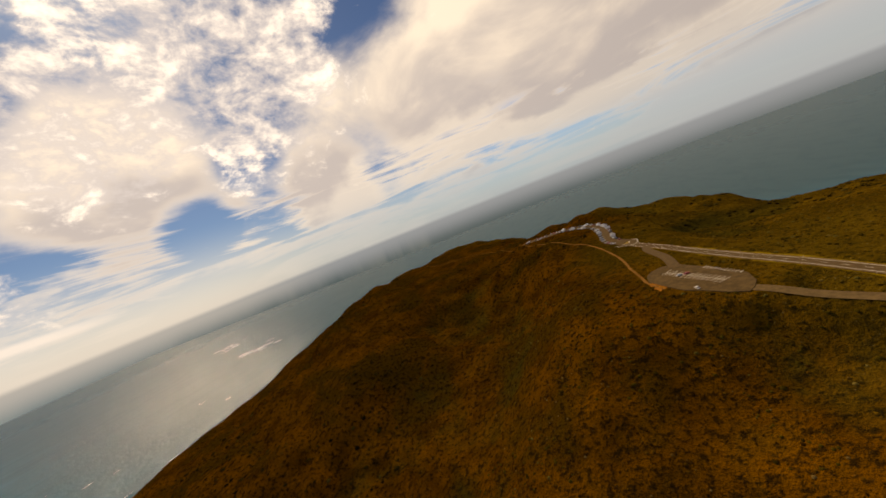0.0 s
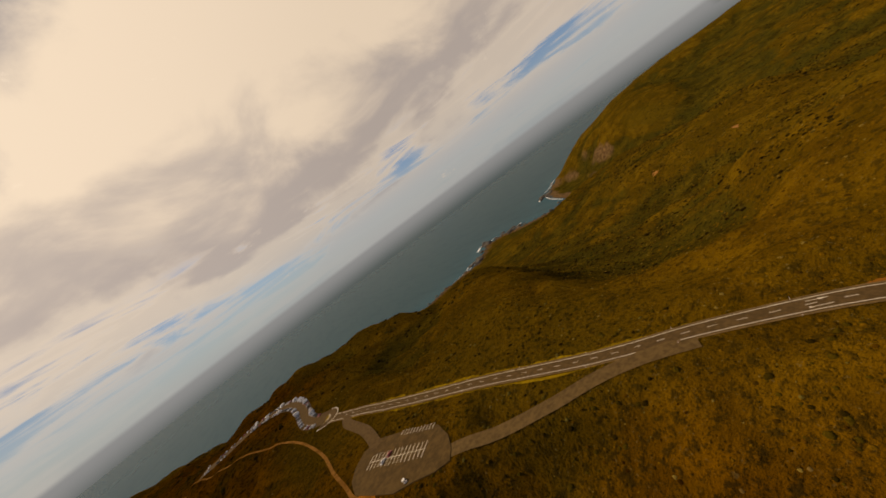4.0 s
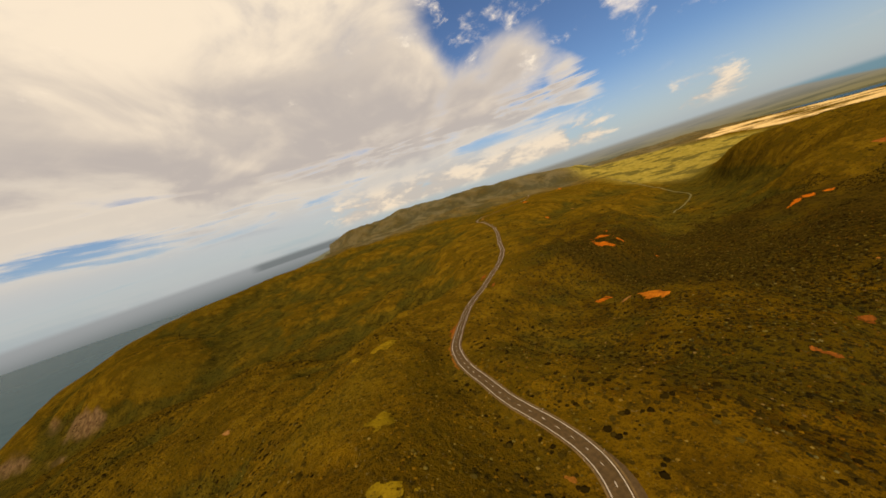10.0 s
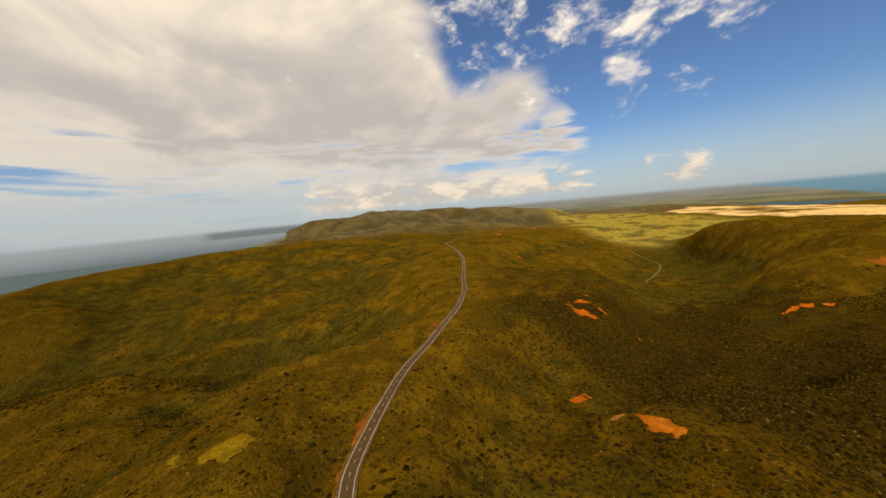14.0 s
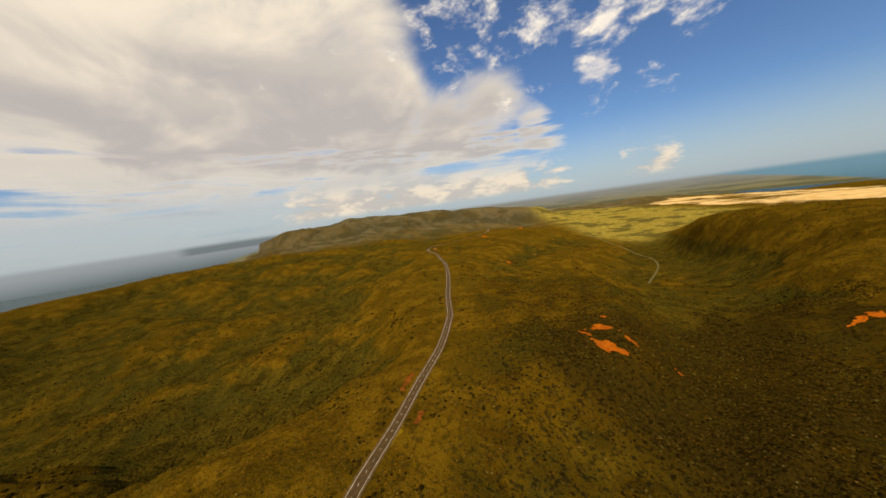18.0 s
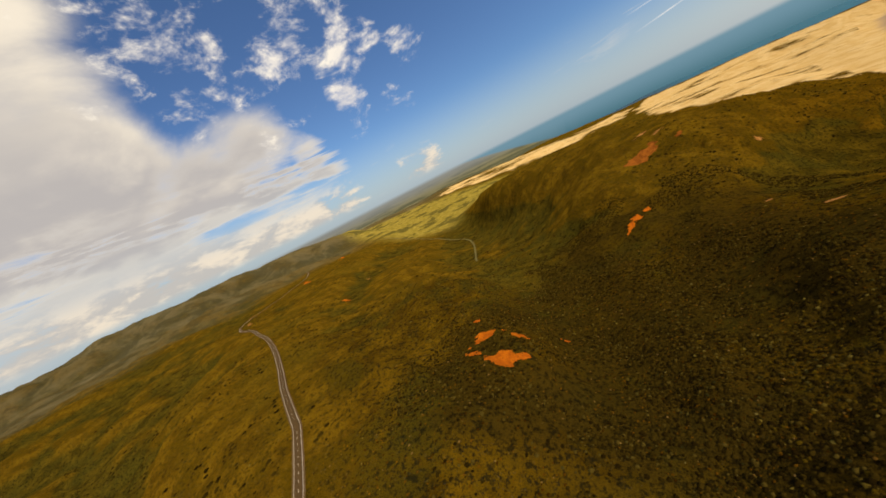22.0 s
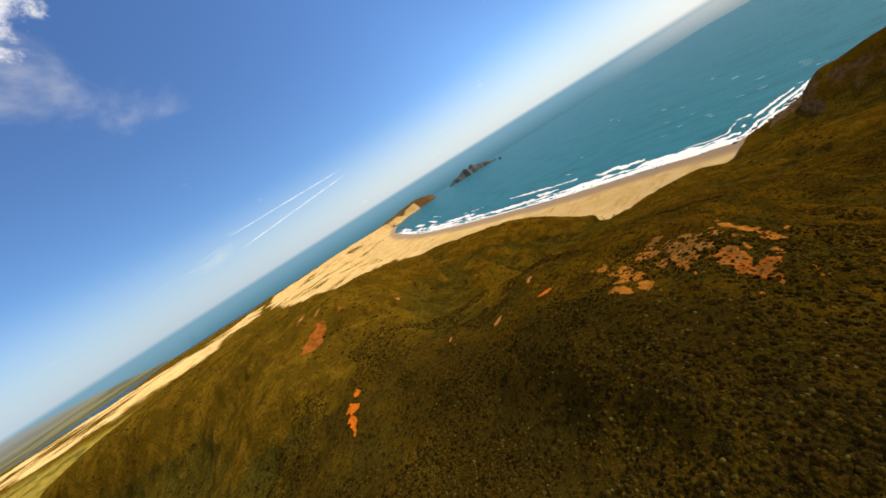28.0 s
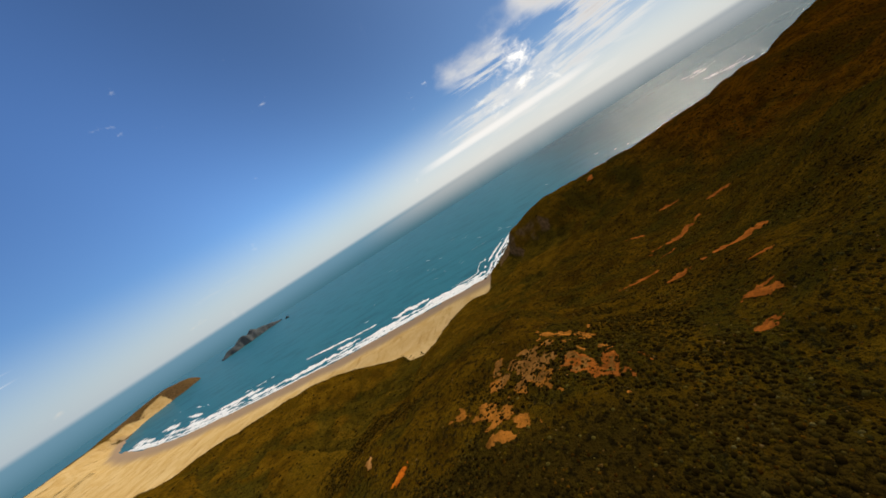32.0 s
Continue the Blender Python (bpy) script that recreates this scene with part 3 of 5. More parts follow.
    rough = k.math("ADD", k.math("MULTIPLY", tuft, 1.6), k.math("ADD", k.math("MULTIPLY", mid, 3.0), k.math("MULTIPLY", grain, 0.5)))
    bump(k, bsdf, rough, k.math("SUBTRACT", 1.0, sandy), 2.4)


def sea_look(k, bsdf):
    p = where(k)
    a = k.add("ShaderNodeAttribute")
    a.attribute_name = "shallow"
    sep = k.add("ShaderNodeSeparateColor")
    k.link(a.outputs["Color"], sep.inputs[0])
    shallow = k.math("ADD", sep.outputs[0], k.math("MULTIPLY", k.math("SUBTRACT", k.noise(p, 0.006, 4.0, 0.6), 0.5), 0.25))
    colour = k.mix(k.step(shallow, 0.05, 0.9), (0.030, 0.074, 0.086), (0.028, 0.146, 0.196))
    swell = k.noise(k.vmath("MULTIPLY", p, (1.0, 0.28, 1.0)), 0.016, 6.0, 0.62, 0.6)
    colour = k.mix(k.step(swell, 0.44, 0.66, 0.0, 0.28), colour, (0.012, 0.050, 0.066))
    foam = k.math("MULTIPLY", k.step(k.noise(p, 0.05, 6.0, 0.75, 0.5), 0.72, 0.76), 0.5)
    k.link(k.mix(foam, colour, (0.5, 0.55, 0.55)), bsdf.inputs["Base Color"])
    bsdf.inputs["Roughness"].default_value = 1.0
    bsdf.inputs["Specular IOR Level"].default_value = 0.0
    waves = k.math("ADD", k.math("MULTIPLY", k.noise(p, 0.05, 5.0, 0.65, 0.3), 4.0), k.noise(p, 0.4, 4.0, 0.65))
    bump(k, bsdf, waves, 0.7, 1.2)
    gloss = k.add("ShaderNodeBsdfGlossy")
    gloss.inputs["Roughness"].default_value = 0.20
    k.link(bsdf.inputs["Normal"].links[0].from_socket, gloss.inputs["Normal"])
    fresnel = k.add("ShaderNodeFresnel")
    fresnel.inputs["IOR"].default_value = 1.33
    both = k.add("ShaderNodeMixShader")
    k.link(k.math("MULTIPLY", fresnel.outputs[0], 0.31), both.inputs[0])
    k.link(bsdf.outputs[0], both.inputs[1])
    k.link(gloss.outputs[0], both.inputs[2])
    out = [n for n in k.tree.nodes if n.bl_idname == "ShaderNodeOutputMaterial"][0]
    k.link(both.outputs[0], out.inputs[0])


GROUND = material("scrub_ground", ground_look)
SEA = material("sea_water", sea_look)
ASPHALT = material("asphalt", plain((0.094, 0.056, 0.020), 0.95, 0.0, 0.2, 0.5))
PAINT = material("road_paint", plain((0.64, 0.56, 0.42), 0.6))
GRAVEL = material("gravel", plain((0.165, 0.100, 0.034), 0.95, 0.0, 0.25, 0.4))
WORN_ASPHALT = material("worn_asphalt", plain((0.086, 0.051, 0.016), 0.95, 0.0, 0.25, 0.3))
DARK_GRAVEL = material("dark_gravel", plain((0.115, 0.070, 0.024), 0.95, 0.0, 0.25, 0.4))
FOAM = material("foam", plain((0.74, 0.76, 0.75), 0.9, 0.0, 0.15, 0.08))


# ---- building helpers ----
def mesh_object(name, verts, faces, mat, parent=None):
    me = bpy.data.meshes.new(name)
    me.from_pydata(verts, [], faces)
    me.update()
    me.materials.append(mat)
    ob = new(name, me)
    ob.parent = parent
    return ob


def part(name, bm, mat, parent, label=""):
    me = bpy.data.meshes.new(name)
    bm.to_mesh(me)
    bm.free()
    me.materials.append(mat)
    ob = new(name, me)
    ob.parent = parent
    return tagged(ob, label) if label else ob


def grid_sheet(name, xs, ys, zs, mat):
    nx, ny = len(xs), len(ys)
    gx, gy = np.meshgrid(xs, ys)
    co = np.stack([gx, gy, zs], -1).reshape(-1, 3).astype(np.float32)
    i = np.arange(nx * ny).reshape(ny, nx)
    quads = np.stack([i[:-1, :-1], i[:-1, 1:], i[1:, 1:], i[1:, :-1]], -1).reshape(-1, 4)
    me = bpy.data.meshes.new(name)
    me.vertices.add(len(co))
    me.vertices.foreach_set("co", co.ravel())
    me.loops.add(quads.size)
    me.loops.foreach_set("vertex_index", quads.ravel().astype(np.int32))
    me.polygons.add(len(quads))
    me.polygons.foreach_set("loop_start", (np.arange(len(quads)) * 4).astype(np.int32))
    me.update(calc_edges=True)
    me.polygons.foreach_set("use_smooth", np.ones(len(quads), bool))
    me.materials.append(mat)
    return new(name, me)


def axis(near_lo, near_hi, step, far_lo, far_hi, grow):
    """Even steps over the near stretch, growing ones beyond it."""
    out = list(np.arange(near_lo, near_hi + 0.1, step))
    s = step
    while out[-1] < far_hi:
        s = min(s * grow, 48)
        out.append(out[-1] + s)
    s = step
    while out[0] > far_lo:
        s = min(s * grow, 48)
        out.insert(0, out[0] - s)
    return np.array(out)


# ---- ground and sea ----
GX = axis(-300, 900, 5.0, -5200, 6200, 1.025)
GY = axis(-780, 460, 5.0, -6200, 1700, 1.025)
gx, gy = np.meshgrid(GX, GY)
GZ = height(gx, gy)
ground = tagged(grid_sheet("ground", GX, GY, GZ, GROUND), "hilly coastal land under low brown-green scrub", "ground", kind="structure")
shore_d, _ = to_line(gx, gy, COAST + COAST[:1])
land = inside(gx, gy, COAST)
slope = np.hypot(*np.gradient(GZ, GY, GX))
coast_d, _ = to_line(gx, gy, COAST[12:22])


def ring_mask(x, y, ring, soft):
    d, _ = to_line(x, y, ring + ring[:1])
    return smooth(np.where(inside(x, y, ring), d, -d), -soft, soft)


sand = smooth(360 - coast_d + 60 * fractal(gx, gy, 90, 61, 3), 0, 60) * smooth(16 - GZ, 0, 5) * smooth(-gy, 525, 560)
blown = fractal(gx * 0.45 + gy * 0.3, gy - 0.3 * gx, 150, 77, 4)
sand = np.maximum(sand, ring_mask(gx, gy, DUNE_RING, 70) * (0.62 + 0.9 * (blown - 0.42)))
sand = np.maximum(sand, ring_mask(gx, gy, STRIP_RING, 90) * (0.55 + 0.9 * (blown - 0.45)))
cape_d, _ = to_line(gx, gy, [(-1180, -3930), (-1400, -3990), (-1620, -4010)])
cape = smooth(-gx, 1080, 1230) * smooth(-gy, 3700, 3900)
west_d, _ = to_line(gx, gy, COAST[1:9])
sand = sand * (1 - cape) * smooth(west_d + 90 * (blown - 0.5), 60, 150)
sand = np.maximum(sand, 0.85 * cape * smooth(62 - cape_d + 60 * (blown - 0.5), 0, 30))
field = ring_mask(gx, gy, FIELD_RING, 120) * (1 - np.minimum(sand, 1))
rock = smooth(slope, 0.75, 1.1) * (shore_d < 260) + (shore_d < 45) * (gy > -500) * 1.0 + 0.8 * cape
cover = np.stack([sand, field * 0.95, np.clip(rock, 0, 1) * (1 - np.clip(sand, 0, 1)), 1 - smooth(95 - coast_d + 40 * fractal(gx, gy, 120, 71, 3), 0, 60)], -1).reshape(-1, 4)
layer = ground.data.color_attributes.new("cover", "FLOAT_COLOR", "POINT")
layer.data.foreach_set("color", np.clip(cover, 0, 1).astype(np.float32).ravel())

# brown heath on the side of the road away from the north coast
HEATH_RING = [(p[0], p[1]) for p in ROAD] + [(1180, -470), (900, -620), (560, -640), (420, -700), (250, -720), (-200, -420), (-700, -250), (-1000, 300), (-1000, 800), (-500, 950), (0, 820), (70, 600)]


def brown_heath(x, y):
    d, _ = to_line(x, y, HEATH_RING + HEATH_RING[:1])
    d = np.where(inside(x, y, HEATH_RING), d, -d) + 90 * (fractal(x, y, 130, 91, 4) - 0.5)
    return smooth(d, 10, 95)


layer = ground.data.attributes.new("heath", "FLOAT", "POINT")
layer.data.foreach_set("value", brown_heath(gx, gy).astype(np.float32).ravel())

# hollows and the slopes above the north coast hold taller, greener scrub, its colour also darkened for valley and cloud
# shade
def on_ground_all(x, y):
    i = np.clip(np.searchsorted(GX, x) - 1, 0, len(GX) - 2)
    j = np.clip(np.searchsorted(GY, y) - 1, 0, len(GY) - 2)
    fx, fy = (x - GX[i]) / (GX[i + 1] - GX[i]), (y - GY[j]) / (GY[j + 1] - GY[j])
    return (GZ[j, i] * (1 - fx) + GZ[j, i + 1] * fx) * (1 - fy) + (GZ[j + 1, i] * (1 - fx) + GZ[j + 1, i + 1] * fx) * fy


def hollow(x, y, radius):
    ring = [on_ground_all(x + radius * math.cos(a), y + radius * math.sin(a)) for a in np.arange(8) * math.pi / 4]
    return sum(ring) / 8 - on_ground_all(x, y)


def lush_shading(x, y):
    shade_amount = 0.30 * np.clip(hollow(x, y, 45) / 5, -1, 1) + 0.45 * np.clip(hollow(x, y, 130) / 14, -1, 1)
    east = smooth(x, 620, 1000) * smooth(y + 0.55 * x, 150, 450)
    return np.clip(0.20 + shade_amount + 0.38 * east, 0, 1)


def thicket(x, y):
    """Tall dense scrub in the basin between the two ridges."""
    body = smooth(-y, 190, 300) * smooth(x, 290, 390) * smooth(790 - x, 0, 140) * smooth(y + 830, 0, 140)
    return body * (0.55 + 0.9 * (fractal(x, y, 90, 53, 3) - 0.42))


layer = ground.data.attributes.new("thicket", "FLOAT", "POINT")
layer.data.foreach_set("value", thicket(gx, gy).astype(np.float32).ravel())
layer = ground.data.attributes.new("lush_shade", "FLOAT", "POINT")
layer.data.foreach_set("value", lush_shading(gx, gy).astype(np.float32).ravel())

SX = axis(-1600, 1800, 80.0, -6500, 6500, 1.06)
SY = axis(-2600, 1800, 80.0, -6500, 6500, 1.06)
sx, sy = np.meshgrid(SX, SY)
sea = tagged(grid_sheet("water", SX, SY, np.zeros(sx.shape), SEA), "blue-green open sea with small wind waves", "sea", kind="structure")
sd, _ = to_line(sx, sy, COAST + COAST[:1])
shal = np.maximum(0.35 * np.exp(-sd / 170.0), 0.9 * smooth(900 - sy, 0, 1500) * smooth(600 - sx, 0, 1200))
layer = sea.data.color_attributes.new("shallow", "FLOAT_COLOR", "POINT")
layer.data.foreach_set("color", np.stack([shal, shal, shal, np.ones_like(shal)], -1).astype(np.float32).ravel())


# ---- road ----
def ribbon(name, line, left, right, lift, mat, parent=None, drape=False):
    """A strip along a line of points, from left to right of it in metres."""
    verts, faces = [], []
    for i, p in enumerate(line):
        a, b = Vector(line[max(i - 1, 0)]), Vector(line[min(i + 1, len(line) - 1)])
        side = Vector((-(b - a).y, (b - a).x, 0)).normalized()
        for off in (left, right):
            q = Vector(p) + side * off
            z = (ground_z(q.x, q.y) if drape else p[2]) + lift
            verts.append((q.x, q.y, z))
        if i:
            n = 2 * i
            faces.append((n - 2, n - 1, n + 1, n))
    return mesh_object(name, verts, faces, mat, parent)


def on_ground(x, y):
    return float(on_ground_all(np.array([x]), np.array([y]))[0])


def bedded(line, half, clear):
    """The line raised where the ground beside it would come through."""
    zs = []
    for i, p in enumerate(line):
        a, b = Vector(line[max(i - 1, 0)]), Vector(line[min(i + 1, len(line) - 1)])
        side = Vector((-(b - a).y, (b - a).x, 0)).normalized()
        zs.append(max([p[2]] + [on_ground(p[0] + side.x * s, p[1] + side.y * s) + clear for s in (-half, -half / 2, 0, half / 2, half)]))
    zs = [max(zs[max(i - 1, 0):i + 2]) for i in range(len(zs))]
    zs = [sum(zs[max(i - 1, 0):i + 2]) / len(zs[max(i - 1, 0):i + 2]) for i in range(len(zs))]
    return [(p[0], p[1], z) for p, z in zip(line, zs)]


road_line = bedded([tuple(p) for p in catmull(ROAD, 6)], 5.5, 0.2)
road_far_line = bedded([tuple(p) for p in catmull(ROAD_FAR, 15)], 6.5, 0.8)
road_far_line[0] = road_line[-1]
road = tagged(ribbon("road", road_line + road_far_line[1:], 4.4, -4.4, 0.0, ASPHALT), "two-lane grey asphalt road along the ridge", "road", kind="structure")
for line in (road_line, road_far_line):
    tagged(ribbon("road_shoulder", line, 5.2, -5.2, -0.12, GRAVEL), "pale gravel shoulder beside the asphalt", "shoulder", kind="structure")
    for side in (3.55, -3.55):
        ribbon("edge_line", line, side + 0.16, side - 0.16, 0.02, PAINT, road)


def along(line, distance):
    """The place and heading at a distance along a line."""
    for a, b in zip(line, line[1:]):
        a, b = Vector(a), Vector(b)
        n = (b - a).length
        if distance <= n:
            return a + (b - a) * (distance / n), math.atan2((b - a).y, (b - a).x)
        distance -= n
    return None, 0.0


def line_length(line):
    return sum((Vector(b) - Vector(a)).length for a, b in zip(line, line[1:]))


def flat_box(name, sx, sy, sz, mat):
    bm = bmesh.new()
    bmesh.ops.create_cube(bm, size=1.0)
    bmesh.ops.scale(bm, vec=(sx, sy, sz), verts=bm.verts)
    me = bpy.data.meshes.new(name)
    bm.to_mesh(me)
    bm.free()
    me.materials.append(mat)
    return me


dash_mesh = flat_box("centre_dash", 3.4, 0.22, 0.02, PAINT)
for line, spacing in ((road_line, 10.0), (road_far_line[:60], 10.0)):
    d = 24.0
    while d < line_length(line) - 3:
        p, turn = along(line, d)
        dash = new("centre_dash", dash_mesh)
        dash.parent = road
        dash.matrix_basis = Matrix.Translation(p + Vector((0, 0, 0.03))) @ Matrix.Rotation(turn, 4, "Z")
        d += spacing

# a painted arrow in each lane
def arrow_mesh():
    bm = bmesh.new()
    shape = [(-4.2, -0.12), (1.4, -0.12), (1.4, -0.5), (4.2, 0.0), (1.4, 0.5), (1.4, 0.12), (-4.2, 0.12)]
    low = [bm.verts.new((x, y, 0.0)) for x, y in shape]
    top = [bm.verts.new((x, y, 0.02)) for x, y in shape]
    bm.faces.new(top)
    for i in range(len(shape)):
        j = (i + 1) % len(shape)
        bm.faces.new((low[i], low[j], top[j], top[i]))
    me = bpy.data.meshes.new("lane_arrow")
    bm.to_mesh(me)
    bm.free()
    me.materials.append(PAINT)
    return me


arrows = arrow_mesh()
p, turn = along(road_line, 325.0)
for side, back in ((1.8, 0.0), (-1.8, math.pi)):
    mark = new("lane_arrow", arrows)
    mark.parent = road
    mark.matrix_basis = Matrix.Translation(p + Vector((-math.sin(turn) * side, math.cos(turn) * side, 0.03))) @ Matrix.Rotation(turn + back, 4, "Z")

# marker posts along both edges
WHITE_PLASTIC = material("white_plastic", plain((0.70, 0.66, 0.58), 0.5, 0.0, 0.1))
REFLECTOR = material("reflector", plain((0.45, 0.06, 0.03), 0.3, 0.0, 0.0))


def marker_post():
    top = new("marker_post")
    for name, lo, hi, wide, mat in (("post", -0.3, 1.0, 0.07, WHITE_PLASTIC), ("reflector", 0.72, 0.88, 0.078, REFLECTOR)):
        bm = bmesh.new()
        bmesh.ops.create_cone(bm, cap_ends=True, segments=8, radius1=wide, radius2=wide * 0.9, depth=hi - lo, matrix=Matrix.Translation((0, 0, (lo + hi) / 2)))
        part(name, bm, mat, top)
    return tagged(top, "slim white marker post at the road edge", "marker post", "marker posts along the road")


first_post, d = marker_post(), 40.0
while d < line_length(road_line) - 10:
    p, turn = along(road_line, d)
    for side in (4.95, -4.95):
        m = Matrix.Translation((p.x - math.sin(turn) * side, p.y + math.cos(turn) * side, p.z - 0.12))
        if d == 40.0 and side > 0:
            first_post.matrix_basis = m
        else:
            copy_thing(first_post, m)
    d += 40.0

# lay-by on the outside of the second bend
layby = [tuple(p) for p in catmull(ROAD[10:15], 5)]
bay_ob = ribbon("lay_by", layby, -3.9, -8.2, -0.02, ASPHALT)
for i in range(len(layby)):
    inner, outer = bay_ob.data.vertices[2 * i].co, bay_ob.data.vertices[2 * i + 1].co
    outer.xy = inner.xy + (outer.xy - inner.xy) * abs(math.sin(2 * math.pi * i / (len(layby) - 1))) ** 0.7
tagged(bay_ob, "asphalt lay-by on the outside of a bend", "lay-by", kind="structure")


# ---- places on the built ground ----
rng = random.Random(7)


def bare_patch(name, x, y, rx, ry, turn, mat, fill=0.85, cell=0.0, lift=0.35, wave=0.0):
    """A patch of bare ground lying on the slope, its outline and gaps broken up by noise."""
    cell = cell or min(max(ry / 8.0, 0.45), 1.4)
    nu, nv = int(2.8 * rx / cell), int(2.8 * ry / cell)
    u, v = np.meshgrid(np.linspace(-1.4, 1.4, nu + 1) * rx, np.linspace(-1.4, 1.4, nv + 1) * ry)
    c, s = math.cos(radians(turn)), math.sin(radians(turn))
    px, py = x + c * u - s * v, y + s * u + c * v
    z = on_ground_all(px, py) + lift
    wild = fractal(px, py, wave or max(3.0, 0.75 * ry), 81, 5)
    val = fill - np.hypot(u / rx, v / ry) + 1.7 * (wild - 0.5)
    i = np.arange((nu + 1) * (nv + 1)).reshape(nv + 1, nu + 1)
    quads = np.stack([i[:-1, :-1], i[:-1, 1:], i[1:, 1:], i[1:, :-1]], -1).reshape(-1, 4)
    mid = (val[:-1, :-1] + val[1:, 1:] + val[:-1, 1:] + val[1:, :-1]).reshape(-1)
    quads = quads[mid > 0]
    if not len(quads):
        return None
    used, flat = np.unique(quads, return_inverse=True)
    co = np.stack([px, py, z], -1).reshape(-1, 3)[used]
    ob = mesh_object(name, co.tolist(), flat.reshape(-1, 4).tolist(), mat)
    ob.data.polygons.foreach_set("use_smooth", [True] * len(ob.data.polygons))
    return ob


def clay_look(light, dark):
    def build(k, bsdf):
        p = where(k)
        n = k.noise(p, 0.12, 6.0, 0.65, 0.5)
        m = k.noise(p, 0.45, 6.0, 0.7, 0.4)
        colour = k.mix(k.step(n, 0.36, 0.64), dark, light)
        colour = k.mix(k.step(k.noise(p, 0.9, 4.0, 0.7), 0.45, 0.70, 0.0, 0.5), colour, tuple(c * 0.55 for c in dark))
        colour = k.mix(k.step(m, 0.56, 0.66), colour, (0.055, 0.034, 0.008))
        k.link(colour, bsdf.inputs["Base Color"])
        bsdf.inputs["Roughness"].default_value = 0.95
        bsdf.inputs["Specular IOR Level"].default_value = 0.0
        bump(k, bsdf, m, 0.5, 0.6)
    return build


CLAY = material("orange_clay", clay_look((0.58, 0.150, 0.010), (0.38, 0.085, 0.008)))
RED_CLAY = material("red_clay", clay_look((0.30, 0.088, 0.013), (0.16, 0.048, 0.008)))
PALE_CLAY = material("pale_clay", clay_look((0.42, 0.20, 0.055), (0.26, 0.11, 0.024)))
GRASS = material("yellow_grass", clay_look((0.285, 0.176, 0.010), (0.17, 0.104, 0.007)))
TAN_CLAY = material("tan_clay", clay_look((0.24, 0.110, 0.026), (0.14, 0.060, 0.012)))
ORANGE_EARTH = material("orange_earth", clay_look((0.34, 0.125, 0.018), (0.19, 0.072, 0.010)))
EARTH = material("rusty_earth", clay_look((0.36, 0.112, 0.016), (0.20, 0.060, 0.010)))
SANDY_CLAY = material("sandy_clay", clay_look((0.54, 0.165, 0.014), (0.34, 0.098, 0.010)))
PALE_GRASS = material("pale_grass", clay_look((0.20, 0.17, 0.06), (0.12, 0.11, 0.04)))

SCARS = [
    (643, -335, 25, 12, -12, "o"), (677, -369, 17, 10, 40, "o"), (643, -373, 9, 5, -20, "o"), (682, -344, 10, 4, 0, "o"), (621, -421, 6, 3, -30, "o"), (700, -400, 6, 3, 0, "o"),
    (444, -206, 20, 11, 20, "b"), (472, -197, 9, 3, 60, "p"), (525, -209, 12, 6, 90, "o"), (288, -226, 10, 5, 40, "r"), (299, -156, 8, 3, 15, "r"),
    (515, -915, 44, 24, 42, "m"), (537, -682, 12, 9, 58, "o"), (548, -664, 14, 5, 58, "o"), (524, -703, 8, 5, 50, "o"), (470, -985, 16, 7, 30, "p"), (500, -1030, 22, 6, 60, "p"), (440, -930, 12, 6, 60, "r"),
    (347, -417, 12, 5, 88, "e"), (328, -515, 11, 5, -12, "o"), (300, -560, 10, 4, 20, "p"), (372, -560, 9, 4, 10, "p"), (392, -758, 9, 4, 20, "p"), (340, -900, 12, 4, 50, "p"), (400, -640, 8, 3, 50, "p"),
]
RILLS = [
    (84, -243, 34, 7, 91, "r"), (-25, -150, 62, 8, 116, "r"), (150, -167, 34, 8, 90, "r"), (280, -227, 16, 5, 108, "r"), (-126, -177, 20, 9, 66, "r"), (151, -227, 14, 5, 93, "r"), (-208, -77, 34, 12, 15, "r"),
    (-640, -90, 26, 12, -16, "r"), (40, -190, 18, 5, 100, "r"), (230, -190, 12, 4, 90, "r"), (-60, -60, 20, 6, 60, "r"), (320, -250, 10, 4, 100, "r"), (619, 268, 8, 5, 20, "p"), (629, 393, 10, 6, 20, "p"), (589, 161, 8, 4, 10, "p"),
    (2060, -1085, 90, 14, -23, "o"), (2180, -1440, 80, 16, -29, "o"), (2290, -1540, 70, 12, -30, "o"), (1950, -720, 40, 8, -60, "p"), (1790, -640, 40, 9, -20, "p"), (1300, -700, 22, 8, 0, "o"), (1500, -980, 26, 7, 20, "p"),
]
ROADSIDE = [
    (520, -8, 16, 4, -30, "r"), (700, -130, 20, 4, -40, "r"), (505, 68, 20, 12, 121, "g"), (316, 82, 12, 5, 60, "g"), (262, 74, 10, 4, 60, "g"), (630, -95, 15, 5, -35, "g"),
    (373, 82, 14, 8, 0, "g"), (299, 14, 3.5, 2, 40, "e"), (268, 27, 4, 2, 40, "e"), (10, 268, 11, 4, -62, "e"), (560, 100, 7, 4, 0, "g"), (520, 96, 8, 5, 40, "g"), (640, -117, 10, 3, -38, "r"),
]
LOOKS = {"e": (ORANGE_EARTH, "small bare orange patch beside the road"), "m": (EARTH, "bare rusty earth scar on the hillside"), "b": (SANDY_CLAY, "bare orange clay scar crossed by tongues of scrub"), "o": (CLAY, "bare orange clay scar in the scrub"), "r": (RED_CLAY, "bare dark red clay scar on the slope"), "p": (PALE_CLAY, "bare pale sandy scar on the slope"), "g": (GRASS, "patch of yellow-green grass in the scrub")}


